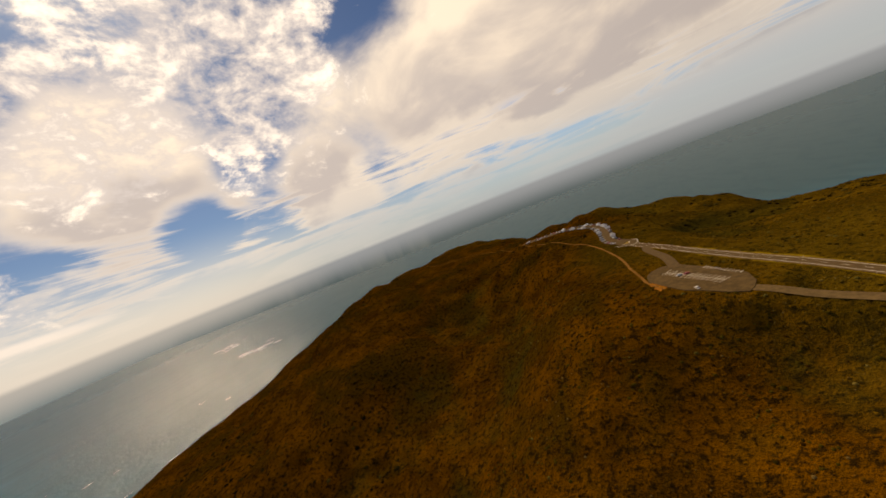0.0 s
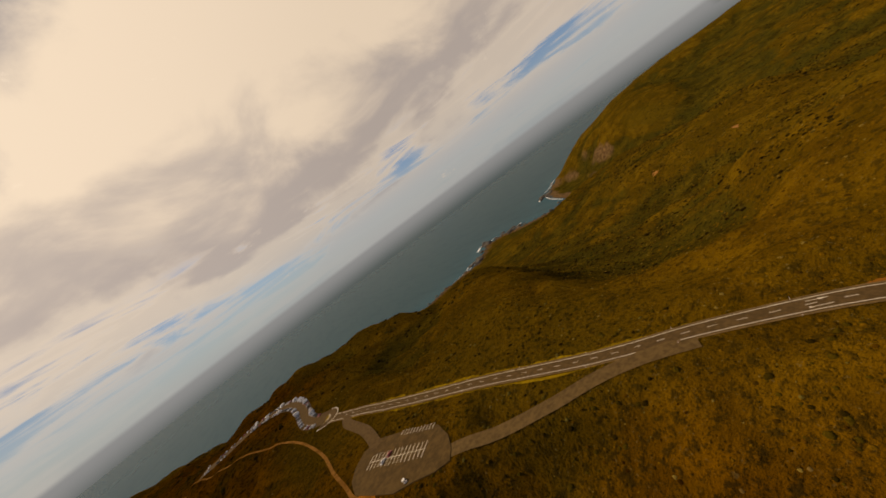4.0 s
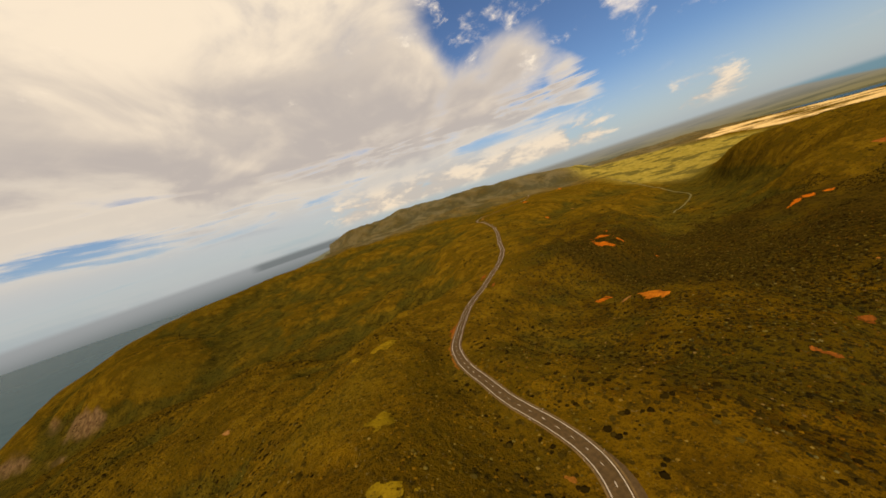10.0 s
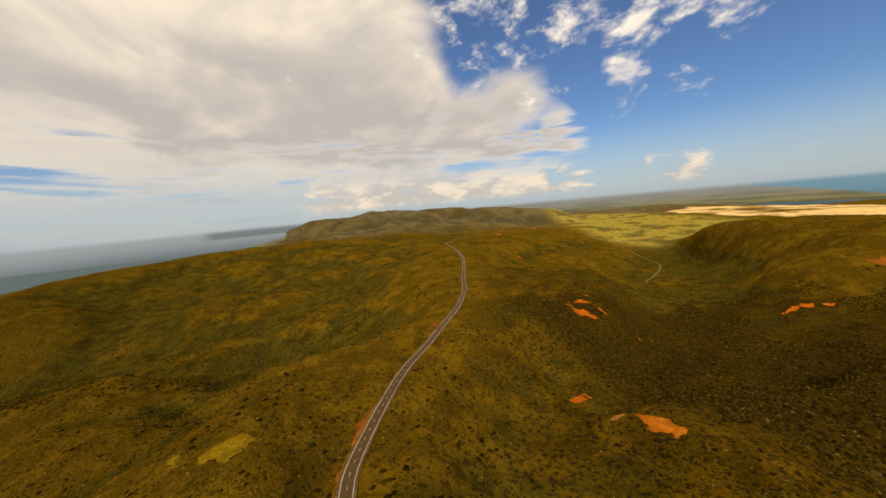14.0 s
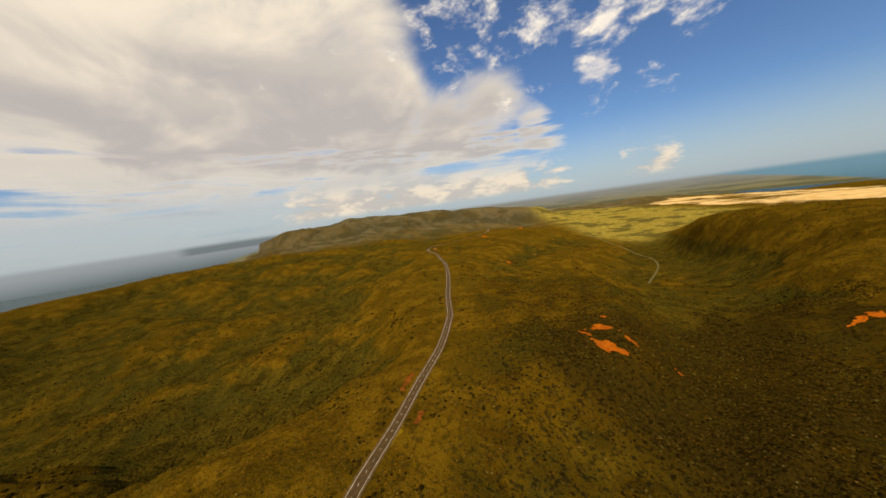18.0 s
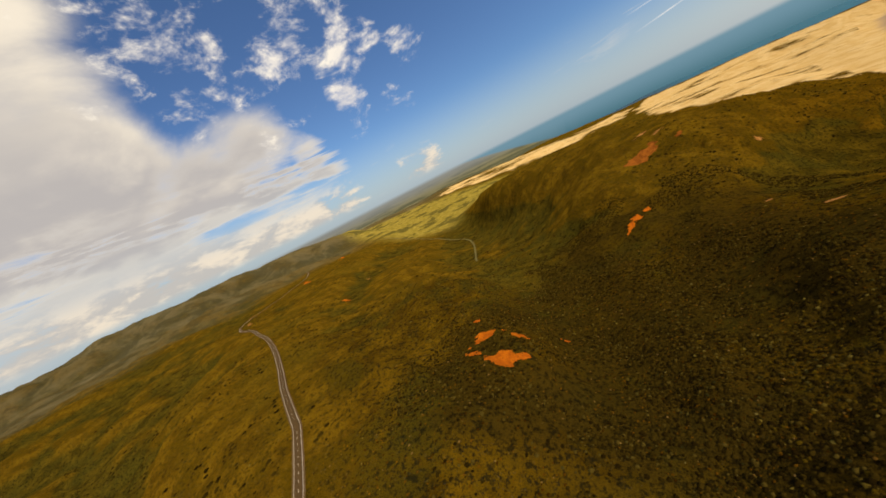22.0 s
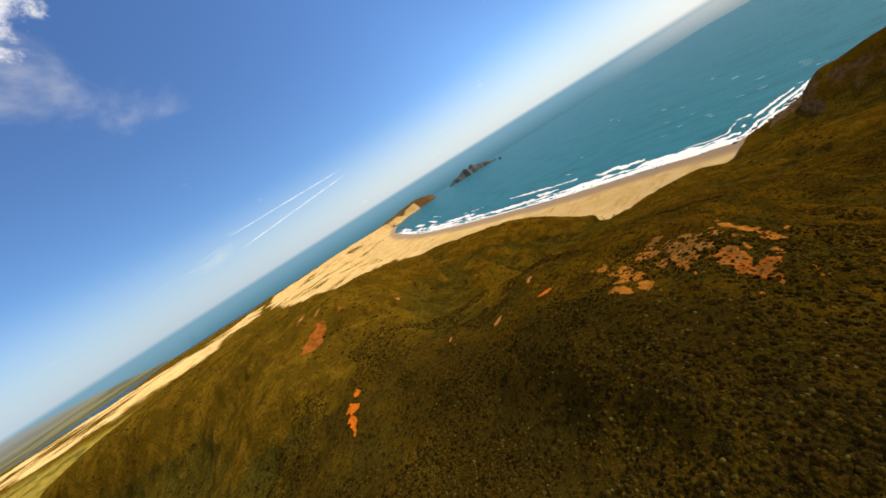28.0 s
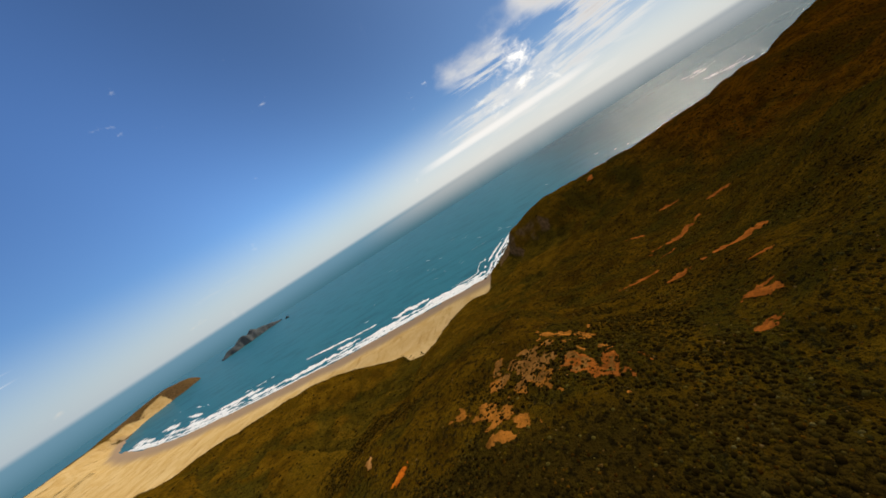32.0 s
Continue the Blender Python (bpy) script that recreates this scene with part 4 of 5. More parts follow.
def scar(x, y, rx, ry, turn, look_name):
    mat, label = LOOKS[look_name]
    ob = bare_patch("grass_patch" if look_name == "g" else "clay_patch", x, y, rx, ry, turn, mat, {"o": 0.85, "e": 0.8, "m": 0.85, "b": 0.78, "r": 0.75, "p": 0.75, "g": 0.7}[look_name])
    return tagged(ob, label, "ground patch", kind="structure") if ob else None


BARE = []
for row in SCARS + RILLS + ROADSIDE:
    scar(*row)
    BARE.append(row)
# the wide scattered scar above the beach, broken up by scrub
for dx, dy, rx, ry, mat, fill in ((0, 0, 66, 32, TAN_CLAY, 0.40), (4, 3, 88, 46, ORANGE_EARTH, 0.34), (30, -40, 60, 26, ORANGE_EARTH, 0.30), (-34, 22, 50, 28, ORANGE_EARTH, 0.28), (20, 30, 70, 26, RED_CLAY, 0.32)):
    tagged(bare_patch("clay_patch", 290 + dx, -382 + dy, rx, ry, 62, mat, fill, 1.1, 0.55 - 0.003 * rx, 7.0), "wide scattered pale clay scar broken up by scrub", "ground patch", kind="structure")
tagged(bare_patch("grass_patch", 232, 87, 44, 7, 150, GRASS, 0.44, 0.4, 0.35, 3.2), "long streak of yellow-green grass down a spur", "ground patch", kind="structure")
def verge_strip(name, line, lo, hi, mat, fill, label):
    """A ragged strip of bare ground along one side of the road."""
    fine = [p for p in catmull(line, 0.7)]
    rows, steps = [], 7
    for i, p in enumerate(fine):
        a, b = fine[max(i - 1, 0)], fine[min(i + 1, len(fine) - 1)]
        side = Vector((-(b - a).y, (b - a).x, 0)).normalized()
        rows.append([p + side * (lo + (hi - lo) * k / steps) for k in range(steps + 1)])
    px = np.array([[q.x for q in r] for r in rows])
    py = np.array([[q.y for q in r] for r in rows])
    across = np.linspace(0, 1, steps + 1)[None, :]
    ends = np.minimum(1, np.minimum(np.arange(len(fine)), len(fine) - 1 - np.arange(len(fine))) / (0.2 * len(fine)))[:, None]
    val = fill * ends - across + 1.6 * (fractal(px, py, 9.0, 83, 4) - 0.5)
    n = steps + 1
    i = np.arange(len(fine) * n).reshape(-1, n)
    quads = np.stack([i[:-1, :-1], i[:-1, 1:], i[1:, 1:], i[1:, :-1]], -1).reshape(-1, 4)
    keep = (val[:-1, :-1] + val[1:, 1:]).reshape(-1) > 0
    used, flat = np.unique(quads[keep], return_inverse=True)
    co = np.stack([px, py, on_ground_all(px, py) + 0.4], -1).reshape(-1, 3)[used]
    return tagged(mesh_object(name, co.tolist(), flat.reshape(-1, 4).tolist(), mat), label, "verge", kind="structure")


verge_strip("verge", ROAD[6:11], 6.2, 11.5, ORANGE_EARTH, 0.36, "strip of bare orange clay beside the road")
verge_strip("verge", ROAD[11:14], 5.8, 9.0, PALE_CLAY, 0.25, "strip of pale clay beside the road")
verge_strip("verge", ROAD[18:22], 5.8, 9.5, ORANGE_EARTH, 0.4, "strip of bare orange clay beside the road")
verge_strip("verge", ROAD[1:6], -5.7, -8.5, GRASS, 0.35, "strip of yellow grass beside the road")
verge_strip("verge", ROAD[1:6], 5.7, 9.0, GRASS, 0.35, "strip of yellow grass beside the road")
# the track down in the south valley
VALLEY_TRACK = [(2411, -2099), (1874, -1815), (1482, -1545), (1304, -1459), (1157, -1260), (1068, -1090), (1000, -960)]
tagged(ribbon("valley_track", bedded([(p.x, p.y, 0) for p in catmull([(x, y, 0) for x, y in VALLEY_TRACK], 14)], 5.0, 1.0), 3.2, -3.2, 0.0, PALE_GRASS), "pale grassy track along the valley floor", "track", kind="structure")


# ---- car parks at the end of the road ----
PAD_Z = 268.0


def slab(name, ring, z, mat, drape=0.0):
    """A paved area with a skirt down into the ground."""
    bm = bmesh.new()
    top = [bm.verts.new((x, y, z)) for x, y in ring]
    low = [bm.verts.new((x, y, z - 4.0)) for x, y in ring]
    bm.faces.new(top)
    for i in range(len(ring)):
        j = (i + 1) % len(ring)
        bm.faces.new((top[j], top[i], low[i], low[j]))
    bmesh.ops.recalc_face_normals(bm, faces=bm.faces)
    return part(name, bm, mat, None)


pad = tagged(slab("overflow_car_park", PAD_RING, PAD_Z + 0.3, WORN_ASPHALT), "asphalt overflow car park with painted bays", "car park", kind="structure")
bay_mesh = flat_box("bay_line", 5.0, 0.34, 0.02, PAINT)


def bay_row(x0, y0, x1, y1, count, depth, parent, z, spine=True):
    turn = math.atan2(y1 - y0, x1 - x0)
    for k in range(count):
        t = k / (count - 1)
        line = new("bay_line", bay_mesh)
        line.parent = parent
        line.matrix_basis = Matrix.Translation((x0 + (x1 - x0) * t, y0 + (y1 - y0) * t, z)) @ Matrix.Rotation(turn + math.pi / 2, 4, "Z") @ Matrix.Diagonal((depth / 5.0, 1, 1, 1))
    if spine:
        line = new("bay_line", bay_mesh)
        line.parent = parent
        line.matrix_basis = Matrix.Translation(((x0 + x1) / 2, (y0 + y1) / 2, z + 0.002)) @ Matrix.Rotation(turn, 4, "Z") @ Matrix.Diagonal((math.hypot(x1 - x0, y1 - y0) / 5.0, 1, 1, 1))


for row in BAY_ROWS:
    bay_row(*row, pad, PAD_Z + 0.33, row[5] > 8)
lot_line = [tuple(p) for p in catmull(LOT, 5)]
tagged(ribbon("main_car_park", lot_line, 9.5, -9.5, 0.1, ASPHALT), "asphalt car park at the end of the road", "car park", kind="structure")
tagged(ribbon("access_track", bedded([tuple(p) for p in catmull(TRACK, 5)], 4.4, 0.25), 4.2, -4.2, 0.0, DARK_GRAVEL), "grey gravel access track", "track", kind="structure")
tagged(ribbon("access_track", [tuple(p) for p in catmull(ENTRY, 5)], 4.2, -4.2, 0.3, ASPHALT), "asphalt link to the overflow car park", "track", kind="structure")
tagged(ribbon("footpath", [(p.x, p.y, on_ground(p.x, p.y)) for p in catmull(FOOTPATH, 6)], 1.2, -1.2, 0.35, TAN_CLAY), "tan earth footpath across the slope", "footpath", kind="structure")
tagged(ribbon("footpath", [(p.x, p.y, on_ground(p.x, p.y)) for p in catmull(KNOB_PATH, 6)], 1.0, -1.0, 0.35, TAN_CLAY), "pale earth footpath along the headland", "footpath", kind="structure")


def ring_sheet(name, x, y, z, r0, r1, squash, turn, mat, parent=None):
    verts, faces, n = [], [], 48
    for k in range(n):
        a = 2 * math.pi * k / n
        for r in (r0, r1):
            u, v = r * math.cos(a), r * squash * math.sin(a)
            verts.append((x + u * math.cos(turn) - v * math.sin(turn), y + u * math.sin(turn) + v * math.cos(turn), z))
        j = (k + 1) % n
        faces.append((2 * k, 2 * k + 1, 2 * j + 1, 2 * j))
    return mesh_object(name, verts, faces, mat, parent)


circle = tagged(ring_sheet("turning_circle", 5, 424, 267.15, 7.0, 17.0, 0.75, 2.1, ASPHALT), "asphalt turning circle with pale kerbs", "roundabout", kind="structure")
ring_sheet("kerb", 5, 424, 267.3, 6.3, 7.2, 0.75, 2.1, PAINT, circle)
ring_sheet("kerb", 5, 424, 267.3, 16.6, 17.4, 0.75, 2.1, PAINT, circle)
tagged(mesh_object("traffic_island", [(5 + 6.4 * math.cos(a) * math.cos(2.1) - 4.8 * math.sin(a) * math.sin(2.1), 424 + 6.4 * math.cos(a) * math.sin(2.1) + 4.8 * math.sin(a) * math.cos(2.1), 267.4) for a in [6.283 * k / 32 for k in range(32)]], [tuple(range(32))], GRASS), "grassed island inside the turning circle", "island", kind="structure")

# ---- vehicles ----
GLASS = material("car_glass", plain((0.02, 0.025, 0.03), 0.08, 0.0, 0.0))
TYRE = material("tyre", plain((0.02, 0.02, 0.02), 0.9, 0.0, 0.1))
LAMP = material("lamp_lens", plain((0.5, 0.08, 0.05), 0.3, 0.0, 0.0))


def paint(name, colour):
    def build(k, bsdf):
        n = k.noise(where(k), 1.5, 3.0, 0.5)
        k.link(k.mix(n, tuple(c * 0.9 for c in colour), colour), bsdf.inputs["Base Color"])
        bsdf.inputs["Roughness"].default_value = 0.3
        bsdf.inputs["Coat Weight"].default_value = 0.2
    return material(name, build)


def loft(sections):
    """A closed hull through sections of (x, half width, bottom, top)."""
    bm = bmesh.new()
    rings = []
    for x, w, b, t in sections:
        rings.append([bm.verts.new((x, s * w * k, z)) for s, k, z in ((-1, 0.92, b), (1, 0.92, b), (1, 1.0, b + (t - b) * 0.45), (1, 0.9, t), (-1, 0.9, t), (-1, 1.0, b + (t - b) * 0.45))])
    for a, b in zip(rings, rings[1:]):
        for i in range(6):
            j = (i + 1) % 6
            bm.faces.new((a[i], a[j], b[j], b[i]))
    bm.faces.new(rings[0][::-1])
    bm.faces.new(rings[-1])
    bmesh.ops.recalc_face_normals(bm, faces=bm.faces)
    return bm


def wheel_bm(r, w):
    bm = bmesh.new()
    bmesh.ops.create_cone(bm, cap_ends=True, segments=12, radius1=r, radius2=r, depth=w, matrix=Matrix.Rotation(math.pi / 2, 4, "X"))
    return bm


def car(name, colour, label, tall=False):
    top = new(name)
    body_mat = paint(name + "_paint", colour)
    if tall:
        part("body", loft([(-3.0, 1.0, 0.45, 2.75), (1.3, 1.02, 0.45, 2.8), (1.9, 1.0, 0.45, 2.5), (2.7, 0.98, 0.45, 1.3), (3.0, 0.9, 0.5, 1.0)]), body_mat, top)
        part("windscreen", loft([(1.92, 0.9, 1.35, 2.35), (2.62, 0.9, 1.32, 1.4)]), GLASS, top)
        part("side_window", loft([(-1.9, 1.04, 1.5, 2.1), (0.9, 1.04, 1.5, 2.1)]), GLASS, top)
        base, r = 2.0, 0.36
    else:
        part("body", loft([(-2.15, 0.80, 0.35, 0.85), (-1.9, 0.88, 0.28, 0.98), (1.2, 0.9, 0.25, 0.95), (2.0, 0.86, 0.28, 0.78), (2.2, 0.75, 0.35, 0.62)]), body_mat, top)
        part("cabin", loft([(-1.75, 0.78, 0.95, 1.05), (-1.2, 0.76, 0.95, 1.45), (0.2, 0.76, 0.95, 1.47), (1.05, 0.80, 0.92, 0.98)]), GLASS, top)
        part("roof", loft([(-1.15, 0.66, 1.44, 1.50), (0.2, 0.66, 1.45, 1.52)]), body_mat, top)
        base, r = 1.32, 0.32
    for x in (-base, base):
        for y in (-0.82, 0.82):
            w = part("wheel", wheel_bm(r, 0.2), TYRE, top)
            w.location = (x, y, r)
    for y in (-0.6, 0.6):
        l = part("tail_light", loft([(-0.03, 0.12, -0.06, 0.06), (0.03, 0.12, -0.06, 0.06)]), LAMP, top)
        l.location = (-2.17 if not tall else -3.02, y, 0.75)
    return tagged(top, label, "car" if not tall else "campervan", "vehicles in the car parks")


kinds = [car("white_car", (0.75, 0.71, 0.64), "white hatchback car parked on the asphalt"), car("silver_car", (0.45, 0.46, 0.47), "silver car parked on the asphalt"),
         car("dark_car", (0.03, 0.035, 0.045), "dark blue car parked on the asphalt"), car("red_car", (0.32, 0.03, 0.025), "dark red car parked on the asphalt"),
         car("campervan", (0.78, 0.74, 0.67), "white campervan parked on the asphalt", True)]
used = set()


def park(x, y, z, turn):
    n = rng.choice((0, 0, 0, 1, 2, 2, 3, 4))
    m = Matrix.Translation((x, y, z)) @ Matrix.Rotation(turn, 4, "Z")
    if n not in used:
        used.add(n)
        kinds[n].matrix_basis = m
    else:
        copy_thing(kinds[n], m)


length = line_length(lot_line)
for side, start in ((6.6, 12.0), (-6.6, 16.0)):
    d = start
    while d < length - 4:
        p, turn = along(lot_line, d)
        if rng.random() < 0.55:
            q = p + Vector((-math.sin(turn), math.cos(turn), 0)) * side
            park(q.x, q.y, p.z + 0.1, turn + math.pi / 2 + (math.pi if side > 0 else 0) + rng.uniform(-0.08, 0.08))
        d += rng.uniform(3.0, 4.6)
for x, y, turn in PAD_CARS:
    park(x, y, PAD_Z + 0.3, radians(turn))


# ---- surf, foam and islands ----
def foam_line(name, pts, width, z, seed, gaps=0.0, wob=0.5):
    """A broken crest of white water along a line."""
    line = catmull([(x, y, 0) for x, y in pts], 9)
    out, run = [], []
    for i, p in enumerate(line):
        n = noise.noise((i * 0.035, seed * 7.7, 0.0)) + 0.22 * noise.noise((i * 0.4, seed * 3.1, 0.0))
        if n < gaps:
            if len(run) > 2:
                out.append(run)
            run = []
        else:
            run.append((p, i, min(1.0, (n - gaps) * 3.0)))
    if len(run) > 2:
        out.append(run)
    verts, faces = [], []
    for run in out:
        for j, (p, i, n) in enumerate(run):
            a, b = run[max(j - 1, 0)][0], run[min(j + 1, len(run) - 1)][0]
            side = Vector((-(b - a).y, (b - a).x, 0)).normalized()
            w = width * n * (1 + wob * noise.noise((i * 0.9, seed, 2.0))) * (0.15 if j in (0, len(run) - 1) else 1.0)
            drift = wob * width * 0.8 * noise.noise((i * 0.2, seed + 4.0, 5.0))
            for f, h in ((-0.5, 0.12), (0.1, z), (0.5, 0.12)):
                q = p + side * (w * f + drift + width * 0.22 * noise.noise((i * 1.7, f * 9, seed)))
                verts.append((q.x, q.y, h))
            if j:
                k = len(verts) - 3
                faces += [(k - 3, k - 2, k + 1, k), (k - 2, k - 1, k + 2, k + 1)]
    if not verts:
        return None
    return tagged(mesh_object(name, verts, faces, FOAM), "white foam of breaking waves on the sea", "surf", kind="stuff")


BEACH = COAST[21:13:-1]
for n, (off, width, gap) in enumerate(((8, 16, -0.7), (32, 31, -0.45), (74, 44, -0.32), (132, 40, -0.14), (195, 24, 0.06), (280, 15, 0.2))):
    foam_line("surf", [(x - off * (1 + 0.15 * math.sin(x + n)), y) for x, y in BEACH], width, 0.9, n + 1, gap, 0.75)
rocky = COAST[21:48]
for n, (off, gap) in enumerate(((5, -0.05), (16, 0.12))):
    pts = []
    for i, (x, y) in enumerate(rocky):
        a, b = Vector((*rocky[max(i - 1, 0)], 0)), Vector((*rocky[min(i + 1, len(rocky) - 1)], 0))
        side = Vector((-(b - a).y, (b - a).x, 0)).normalized()
        pts.append((x + side.x * off, y + side.y * off))
    foam_line("surf", pts, 5, 0.5, 21 + n, gap + 0.1, 1.1)
for k in range(40):
    x, y = rng.choice(((-2250, 1310), (-2180, 1330), (-3000, 1600), (-2900, 1540)))
    x, y = x + rng.gauss(0, 70), y + rng.gauss(0, 60)
    dx = rng.uniform(10, 34)
    foam_line("surf", [(x - dx * 0.3, y - dx), (x, y), (x + dx * 0.25, y + dx)], rng.uniform(4, 10), 0.8, 40 + k, -0.6, 0.6)
head = COAST[20:26]
for n, (off, width, gap) in enumerate(((8, 16, -0.6), (30, 14, -0.2), (62, 12, 0.0), (105, 10, 0.1))):
    pts = []
    for i, (x, y) in enumerate(head):
        a, b = Vector((*head[max(i - 1, 0)], 0)), Vector((*head[min(i + 1, len(head) - 1)], 0))
        side = Vector((-(b - a).y, (b - a).x, 0)).normalized()
        pts.append((x + side.x * off, y + side.y * off))
    foam_line("surf", pts, width, 0.7, 61 + n, gap, 0.9)
for k in range(46):
    x, y = (rng.uniform(-1900, -1000), rng.uniform(-1500, 1000)) if k % 2 else (rng.uniform(-1300, -900), rng.uniform(-900, 100))
    dx = rng.uniform(6, 16)
    foam_line("surf", [(x, y - dx), (x + 3, y), (x, y + dx)], rng.uniform(1.5, 3.5), 0.5, 80 + k, -0.7, 0.6)


def island(name, pts, wide, label):
    """A rocky island as a ridge along a line of (x, y, height)."""
    n_along, n_across = 60, 22
    line = catmull(pts, 0.5 * sum((Vector(b) - Vector(a)).length for a, b in zip(pts, pts[1:])) / n_along)
    verts, faces = [], []
    for i, p in enumerate(line):
        a, b = line[max(i - 1, 0)], line[min(i + 1, len(line) - 1)]
        side = Vector((-(b - a).y, (b - a).x, 0)).normalized()
        t = i / (len(line) - 1)
        w = wide * (0.35 + 0.65 * math.sin(math.pi * t)) * (1 + 0.35 * noise.noise((i * 0.09, 1.0, wide)))
        for k in range(n_across):
            u = 2 * k / (n_across - 1) - 1
            q = p + side * (u * w)
            fall = max(0.0, 1 - abs(u) ** 1.7)
            z = p.z * fall * (0.85 + 0.5 * noise.noise((q.x * 0.012, q.y * 0.012, 4.0))) - 3.0 + 6.0 * fall
            verts.append((q.x, q.y, z))
            if i and k:
                m = len(verts) - 1
                faces.append((m - n_across - 1, m - n_across, m, m - 1))
    return tagged(mesh_object(name, verts, faces, HAZY_ISLAND_ROCK), label, "island")


def rock_look(k, bsdf, low=(0.055, 0.050, 0.042), high=(0.120, 0.100, 0.076)):
    p = where(k)
    n = k.noise(p, 0.03, 6.0, 0.65)
    m = k.noise(p, 0.2, 5.0, 0.7)
    colour = k.mix(k.step(n, 0.38, 0.62), low, high)
    k.link(k.mix(k.step(m, 0.55, 0.7), colour, (0.05, 0.055, 0.02)), bsdf.inputs["Base Color"])
    bsdf.inputs["Roughness"].default_value = 0.95
    bump(k, bsdf, m, 0.8, 2.0)


ROCK = material("coastal_rock", rock_look)
# island copy of the rock, with distance haze painted in as blue-grey
HAZY_ISLAND_ROCK = material("hazy_island_rock", lambda k, bsdf: rock_look(k, bsdf, (0.034, 0.045, 0.052), (0.056, 0.067, 0.074)))
island("island", [(-2312, -4036, 15), (-2460, -3953, 87), (-2644, -3861, 124), (-2791, -3742, 69), (-2864, -3558, 8)], 124, "low dark rocky island out at sea")
island("rock_stack", [(-2745, -3374, 4), (-2731, -3337, 24), (-2708, -3300, 4)], 26, "small dark rock stack off the island")

def shore_rock(x, y, r, seed):
    bm = bmesh.new()
    bmesh.ops.create_icosphere(bm, subdivisions=2, radius=r)
    for v in bm.verts:
        v.co *= 1 + 0.5 * noise.noise(v.co * (2.2 / r) + Vector((seed, 0, 0)))
        v.co.z *= 0.7
    rock_ob = part("shore_rock", bm, ROCK, None)
    rock_ob.location = (x, y, max(0.0, min(on_ground(x, y), 6.0)))
    tagged(rock_ob, "dark wave-washed rock at the foot of the cliffs", "rock", "rocks along the shore")


for k in range(150):
    i = rng.randrange(len(rocky) - 1)
    t = rng.random()
    x = rocky[i][0] + (rocky[i + 1][0] - rocky[i][0]) * t + rng.gauss(0, 10)
    y = rocky[i][1] + (rocky[i + 1][1] - rocky[i][1]) * t + rng.gauss(0, 10)
    shore_rock(x, y, rng.uniform(2.5, 12) * rng.uniform(0.6, 1.0), k)
for k, (x, y) in enumerate(((1420, 1372), (975, 1498), (800, 1388), (1080, 1330))):
    for n in range(9):
        shore_rock(x + rng.gauss(0, 24), y + rng.gauss(0, 18), rng.uniform(7, 20), 200 + 9 * k + n)
    foam_line("surf", [(x - 60, y + 2), (x - 25, y + 26), (x + 10, y + 32), (x + 55, y + 14)], 13, 0.6, 140 + k, -0.5, 0.9)


# ---- scrub ----
def bush_look(dark, mid, light):
    def build(k, bsdf):
        g = k.add("ShaderNodeNewGeometry")
        r = g.outputs["Random Per Island"]
        n = k.noise(g.outputs["Position"], 1.4, 4.0, 0.7)
        colour = k.mix(k.step(r, 0.15, 0.6), dark, mid)
        colour = k.mix(k.step(r, 0.87, 0.96), colour, light)
        colour = k.mix(k.step(n, 0.5, 0.72), colour, dark)
        k.link(colour, bsdf.inputs["Base Color"])
        bsdf.inputs["Roughness"].default_value = 0.9
        bsdf.inputs["Diffuse Roughness"].default_value = 1.0
        bsdf.inputs["Specular IOR Level"].default_value = 0.0
        bump(k, bsdf, n, 0.9, 0.5)
    return build


PALE = material("pale_scrub", bush_look((0.025, 0.022, 0.006), (0.075, 0.058, 0.012), (0.16, 0.125, 0.035)))
DARK = material("dark_scrub", bush_look((0.016, 0.010, 0.002), (0.044, 0.028, 0.004), (0.080, 0.056, 0.010)))
HEATH = material("heath_scrub", bush_look((0.055, 0.028, 0.003), (0.160, 0.080, 0.005), (0.22, 0.15, 0.03)))
BROWN = material("brown_scrub", bush_look((0.034, 0.014, 0.001), (0.108, 0.049, 0.004), (0.18, 0.11, 0.03)))
GREEN = material("green_scrub", bush_look((0.026, 0.016, 0.002), (0.076, 0.048, 0.004), (0.14, 0.105, 0.02)))


def clump_template(seed):
    """One uneven low bush of unit size as arrays of points and triangles."""
    bm = bmesh.new()
    bmesh.ops.create_icosphere(bm, subdivisions=1, radius=1.0)
    for v in bm.verts:
        v.co *= 1 + 0.55 * noise.noise(v.co * 1.7 + Vector((seed * 5.3, 0, 0)))
        v.co.z = max(v.co.z, -0.35)
    co = np.array([v.co[:] for v in bm.verts])
    tri = np.array([[v.index for v in f.verts] for f in bm.faces if max(v.co.z for v in f.verts) > 0.1])
    bm.free()
    return co, tri


TEMPLATES = [clump_template(s) for s in range(6)]


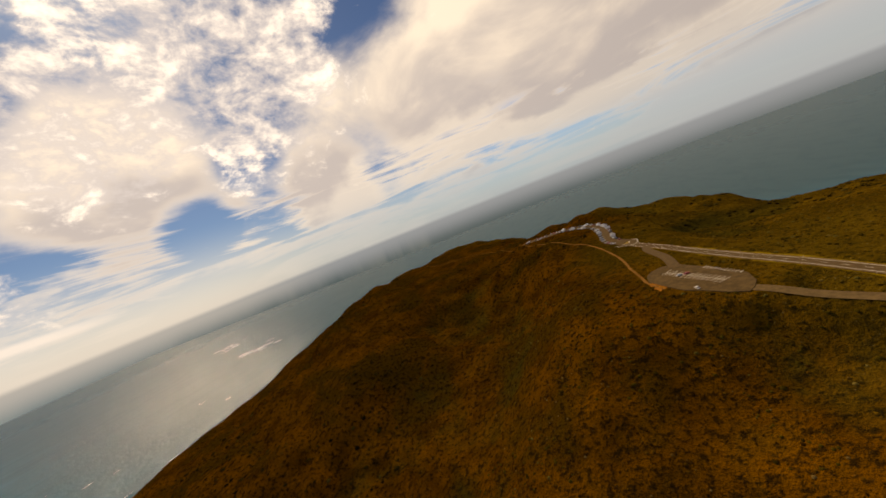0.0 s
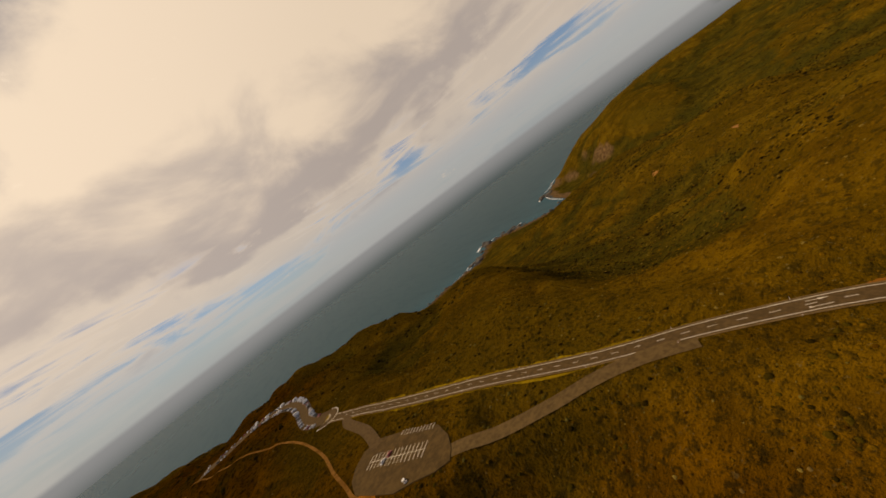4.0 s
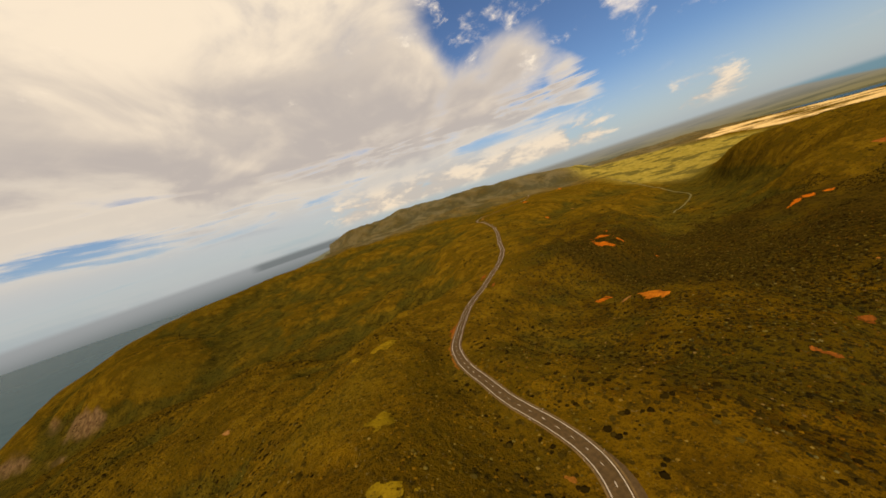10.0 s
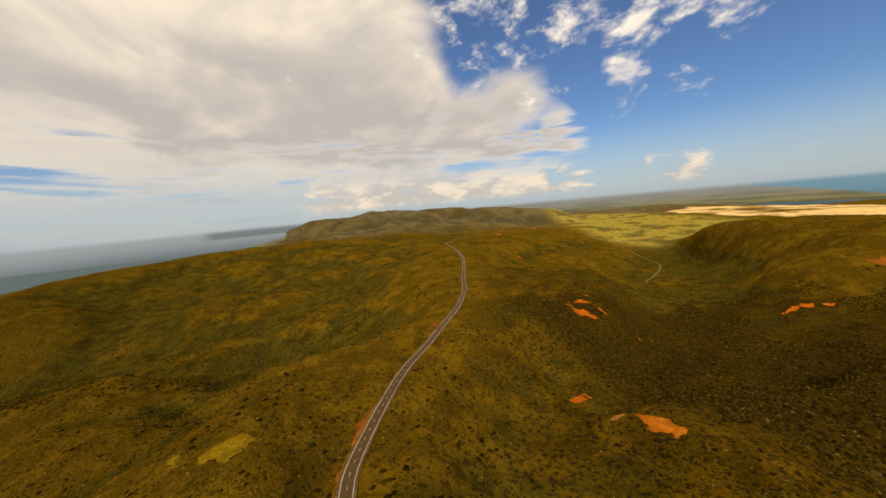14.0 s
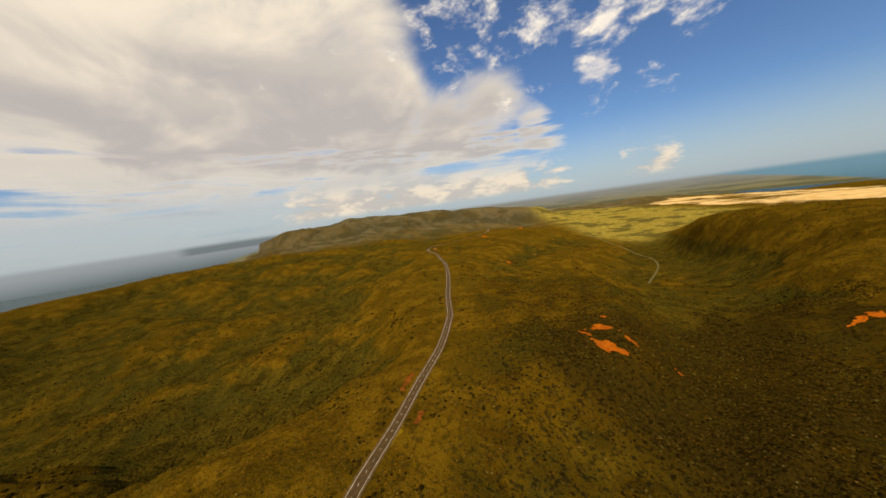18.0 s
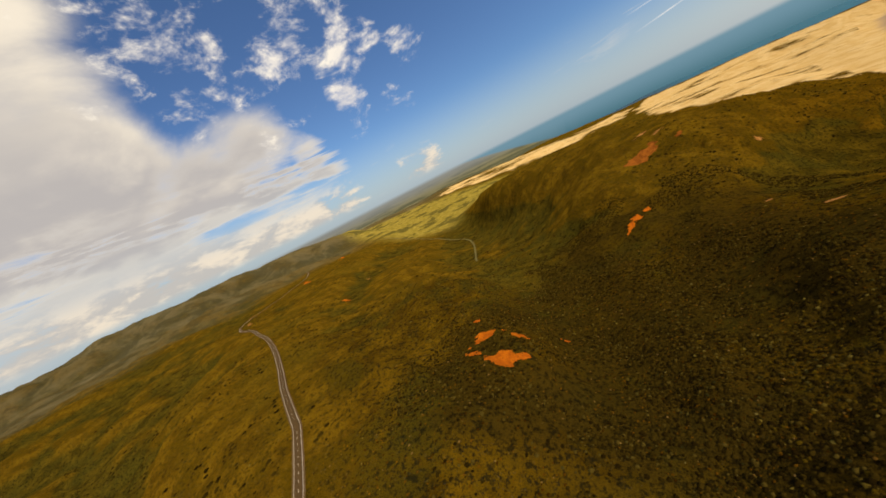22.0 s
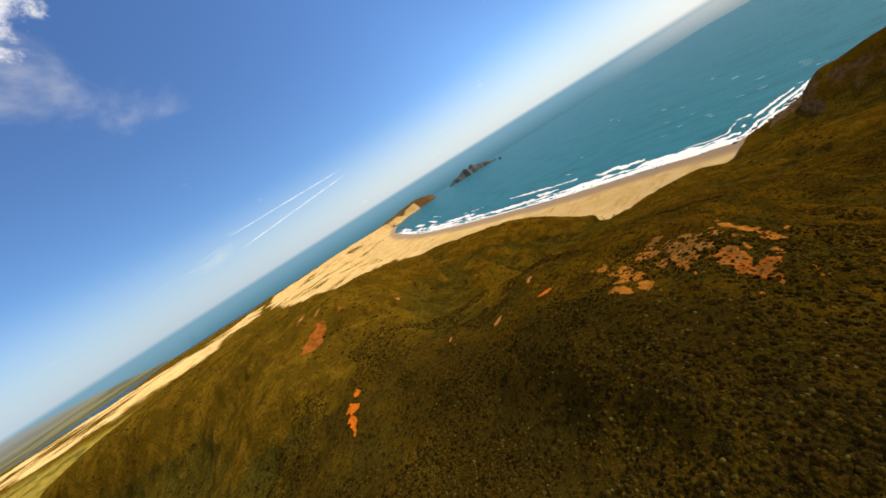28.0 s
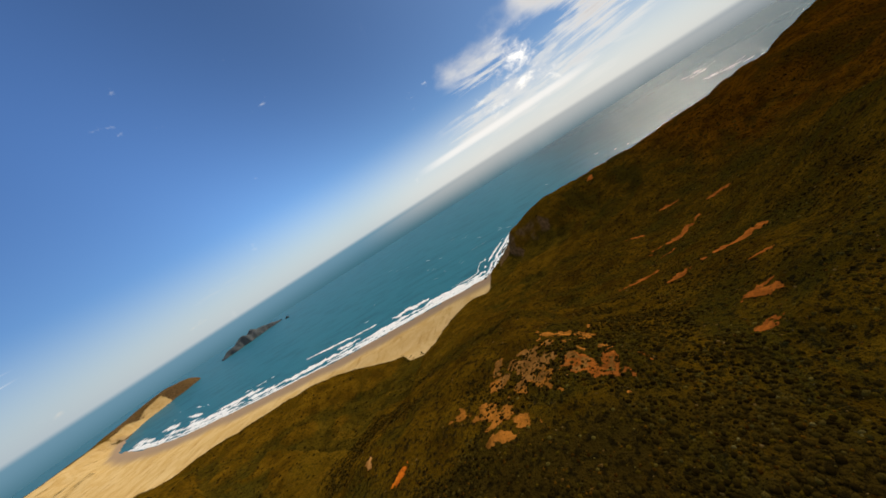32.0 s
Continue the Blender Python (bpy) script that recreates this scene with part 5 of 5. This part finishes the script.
def scatter(name, x, y, size, squash, mat, label, gen):
    verts, tris, count = [], [], 0
    z = on_ground_all(x, y)
    pick = gen.integers(0, len(TEMPLATES), len(x))
    for n, (co, tri) in enumerate(TEMPLATES):
        m = pick == n
        a = gen.uniform(0, 6.283, m.sum())
        ca, sa = np.cos(a)[:, None], np.sin(a)[:, None]
        s = size[m][:, None]
        px = (co[None, :, 0] * ca - co[None, :, 1] * sa) * s + x[m][:, None]
        py = (co[None, :, 0] * sa + co[None, :, 1] * ca) * s + y[m][:, None]
        pz = co[None, :, 2] * s * squash[m][:, None] + z[m][:, None]
        verts.append(np.stack([px, py, pz], -1).reshape(-1, 3))
        tris.append((tri[None] + (np.arange(m.sum()) * len(co))[:, None, None] + count).reshape(-1, 3))
        count += m.sum() * len(co)
    verts, tris = np.concatenate(verts).astype(np.float32), np.concatenate(tris).astype(np.int32)
    me = bpy.data.meshes.new(name)
    me.vertices.add(len(verts))
    me.vertices.foreach_set("co", verts.ravel())
    me.loops.add(tris.size)
    me.loops.foreach_set("vertex_index", tris.ravel())
    me.polygons.add(len(tris))
    me.polygons.foreach_set("loop_start", (np.arange(len(tris)) * 3).astype(np.int32))
    me.update(calc_edges=True)
    me.materials.append(mat)
    return tagged(new(name, me), label, "scrub", kind="stuff")


def free_of_bare(x, y):
    ok = np.ones(x.shape, bool)
    for bx, by, rx, ry, turn, _ in BARE:
        c, s = math.cos(radians(turn)), math.sin(radians(turn))
        u, v = (x - bx) * c + (y - by) * s, -(x - bx) * s + (y - by) * c
        ok &= (u / rx) ** 2 + (v / ry) ** 2 > 0.95
    for line, gap in ((ROAD_FINE, 7.5), (ROAD_FAR_FINE, 8.0), (LOT, 13.0), (TRACK, 6.0), (ENTRY, 6.0), (FOOTPATH, 3.0)):
        d, _ = to_line(x, y, line)
        ok &= d > gap
    return ok & ~inside(x, y, PAD_RING) & inside(x, y, COAST)


gen = np.random.default_rng(5)


def sow(count, box, dense_wave, seed, keep):
    x, y = gen.uniform(box[0], box[1], count), gen.uniform(box[2], box[3], count)
    d = fractal(x, y, dense_wave, seed, 3)
    m = (d > keep) & free_of_bare(x, y)
    x, y = x[m], y[m]
    m = on_ground_all(x, y) > 9.0
    return x[m], y[m]


for name, count, box, wave, seed, keep, lo, hi, flat, mat, label in (
        ("heath_scrub", 45000, (-260, 760, -620, 470), 90, 31, 0.30, 0.35, 1.1, 0.55, HEATH, "low brown heath scrub covering the slopes"),
        ("green_scrub", 56000, (-260, 860, -900, 470), 120, 37, 0.54, 0.4, 1.6, 0.6, GREEN, "dark green manuka scrub in the hollows"),
        ("dark_scrub", 112000, (120, 740, -800, -60), 60, 53, 0.53, 0.35, 1.8, 0.75, DARK, "dark taller scrub in thick clumps on the slope"),
        ("pale_scrub", 3600, (120, 640, -560, -60), 60, 53, 0.61, 0.4, 1.3, 0.7, PALE, "pale grey-green shrubs among the dark scrub"),
        ("slope_scrub", 34000, (250, 1250, -100, 1000), 80, 47, 0.47, 0.7, 2.4, 0.6, DARK, "scattered dark scrub on the slopes above the north coast"),
        ("hill_scrub", 32000, (-700, 1900, -1500, 1100), 150, 43, 0.45, 1.2, 3.6, 0.6, DARK, "dark scrub on the farther hillsides"),
):
    x, y = sow(count, box, wave, seed, keep)
    if name == "slope_scrub":
        m = (x > 860) | (y > 470) | (gen.random(len(x)) < 0.62)
        x, y = x[m], y[m]
    if name == "dark_scrub":
        m = (y < -262 + 60 * (fractal(x, y, 70, 91, 3) - 0.5)) | (gen.random(len(x)) < 0.22)
        x, y = x[m], y[m]
    if name == "hill_scrub":
        m = (x < -260) | (x > 760) | (y < -700) | (y > 470)
        x, y = x[m], y[m]
    size = lo + (hi - lo) * gen.random(len(x)) ** 2.2
    tall = flat * gen.uniform(0.7, 1.2, len(x))
    if name == "heath_scrub":
        m = brown_heath(x, y) > gen.random(len(x))
        scatter("brown_scrub", x[m], y[m], size[m], tall[m], BROWN, "low dark red-brown heath scrub on the slope", gen)
        x, y, size, tall = x[~m], y[~m], size[~m], tall[~m]
    scatter(name, x, y, size, tall, mat, label, gen)
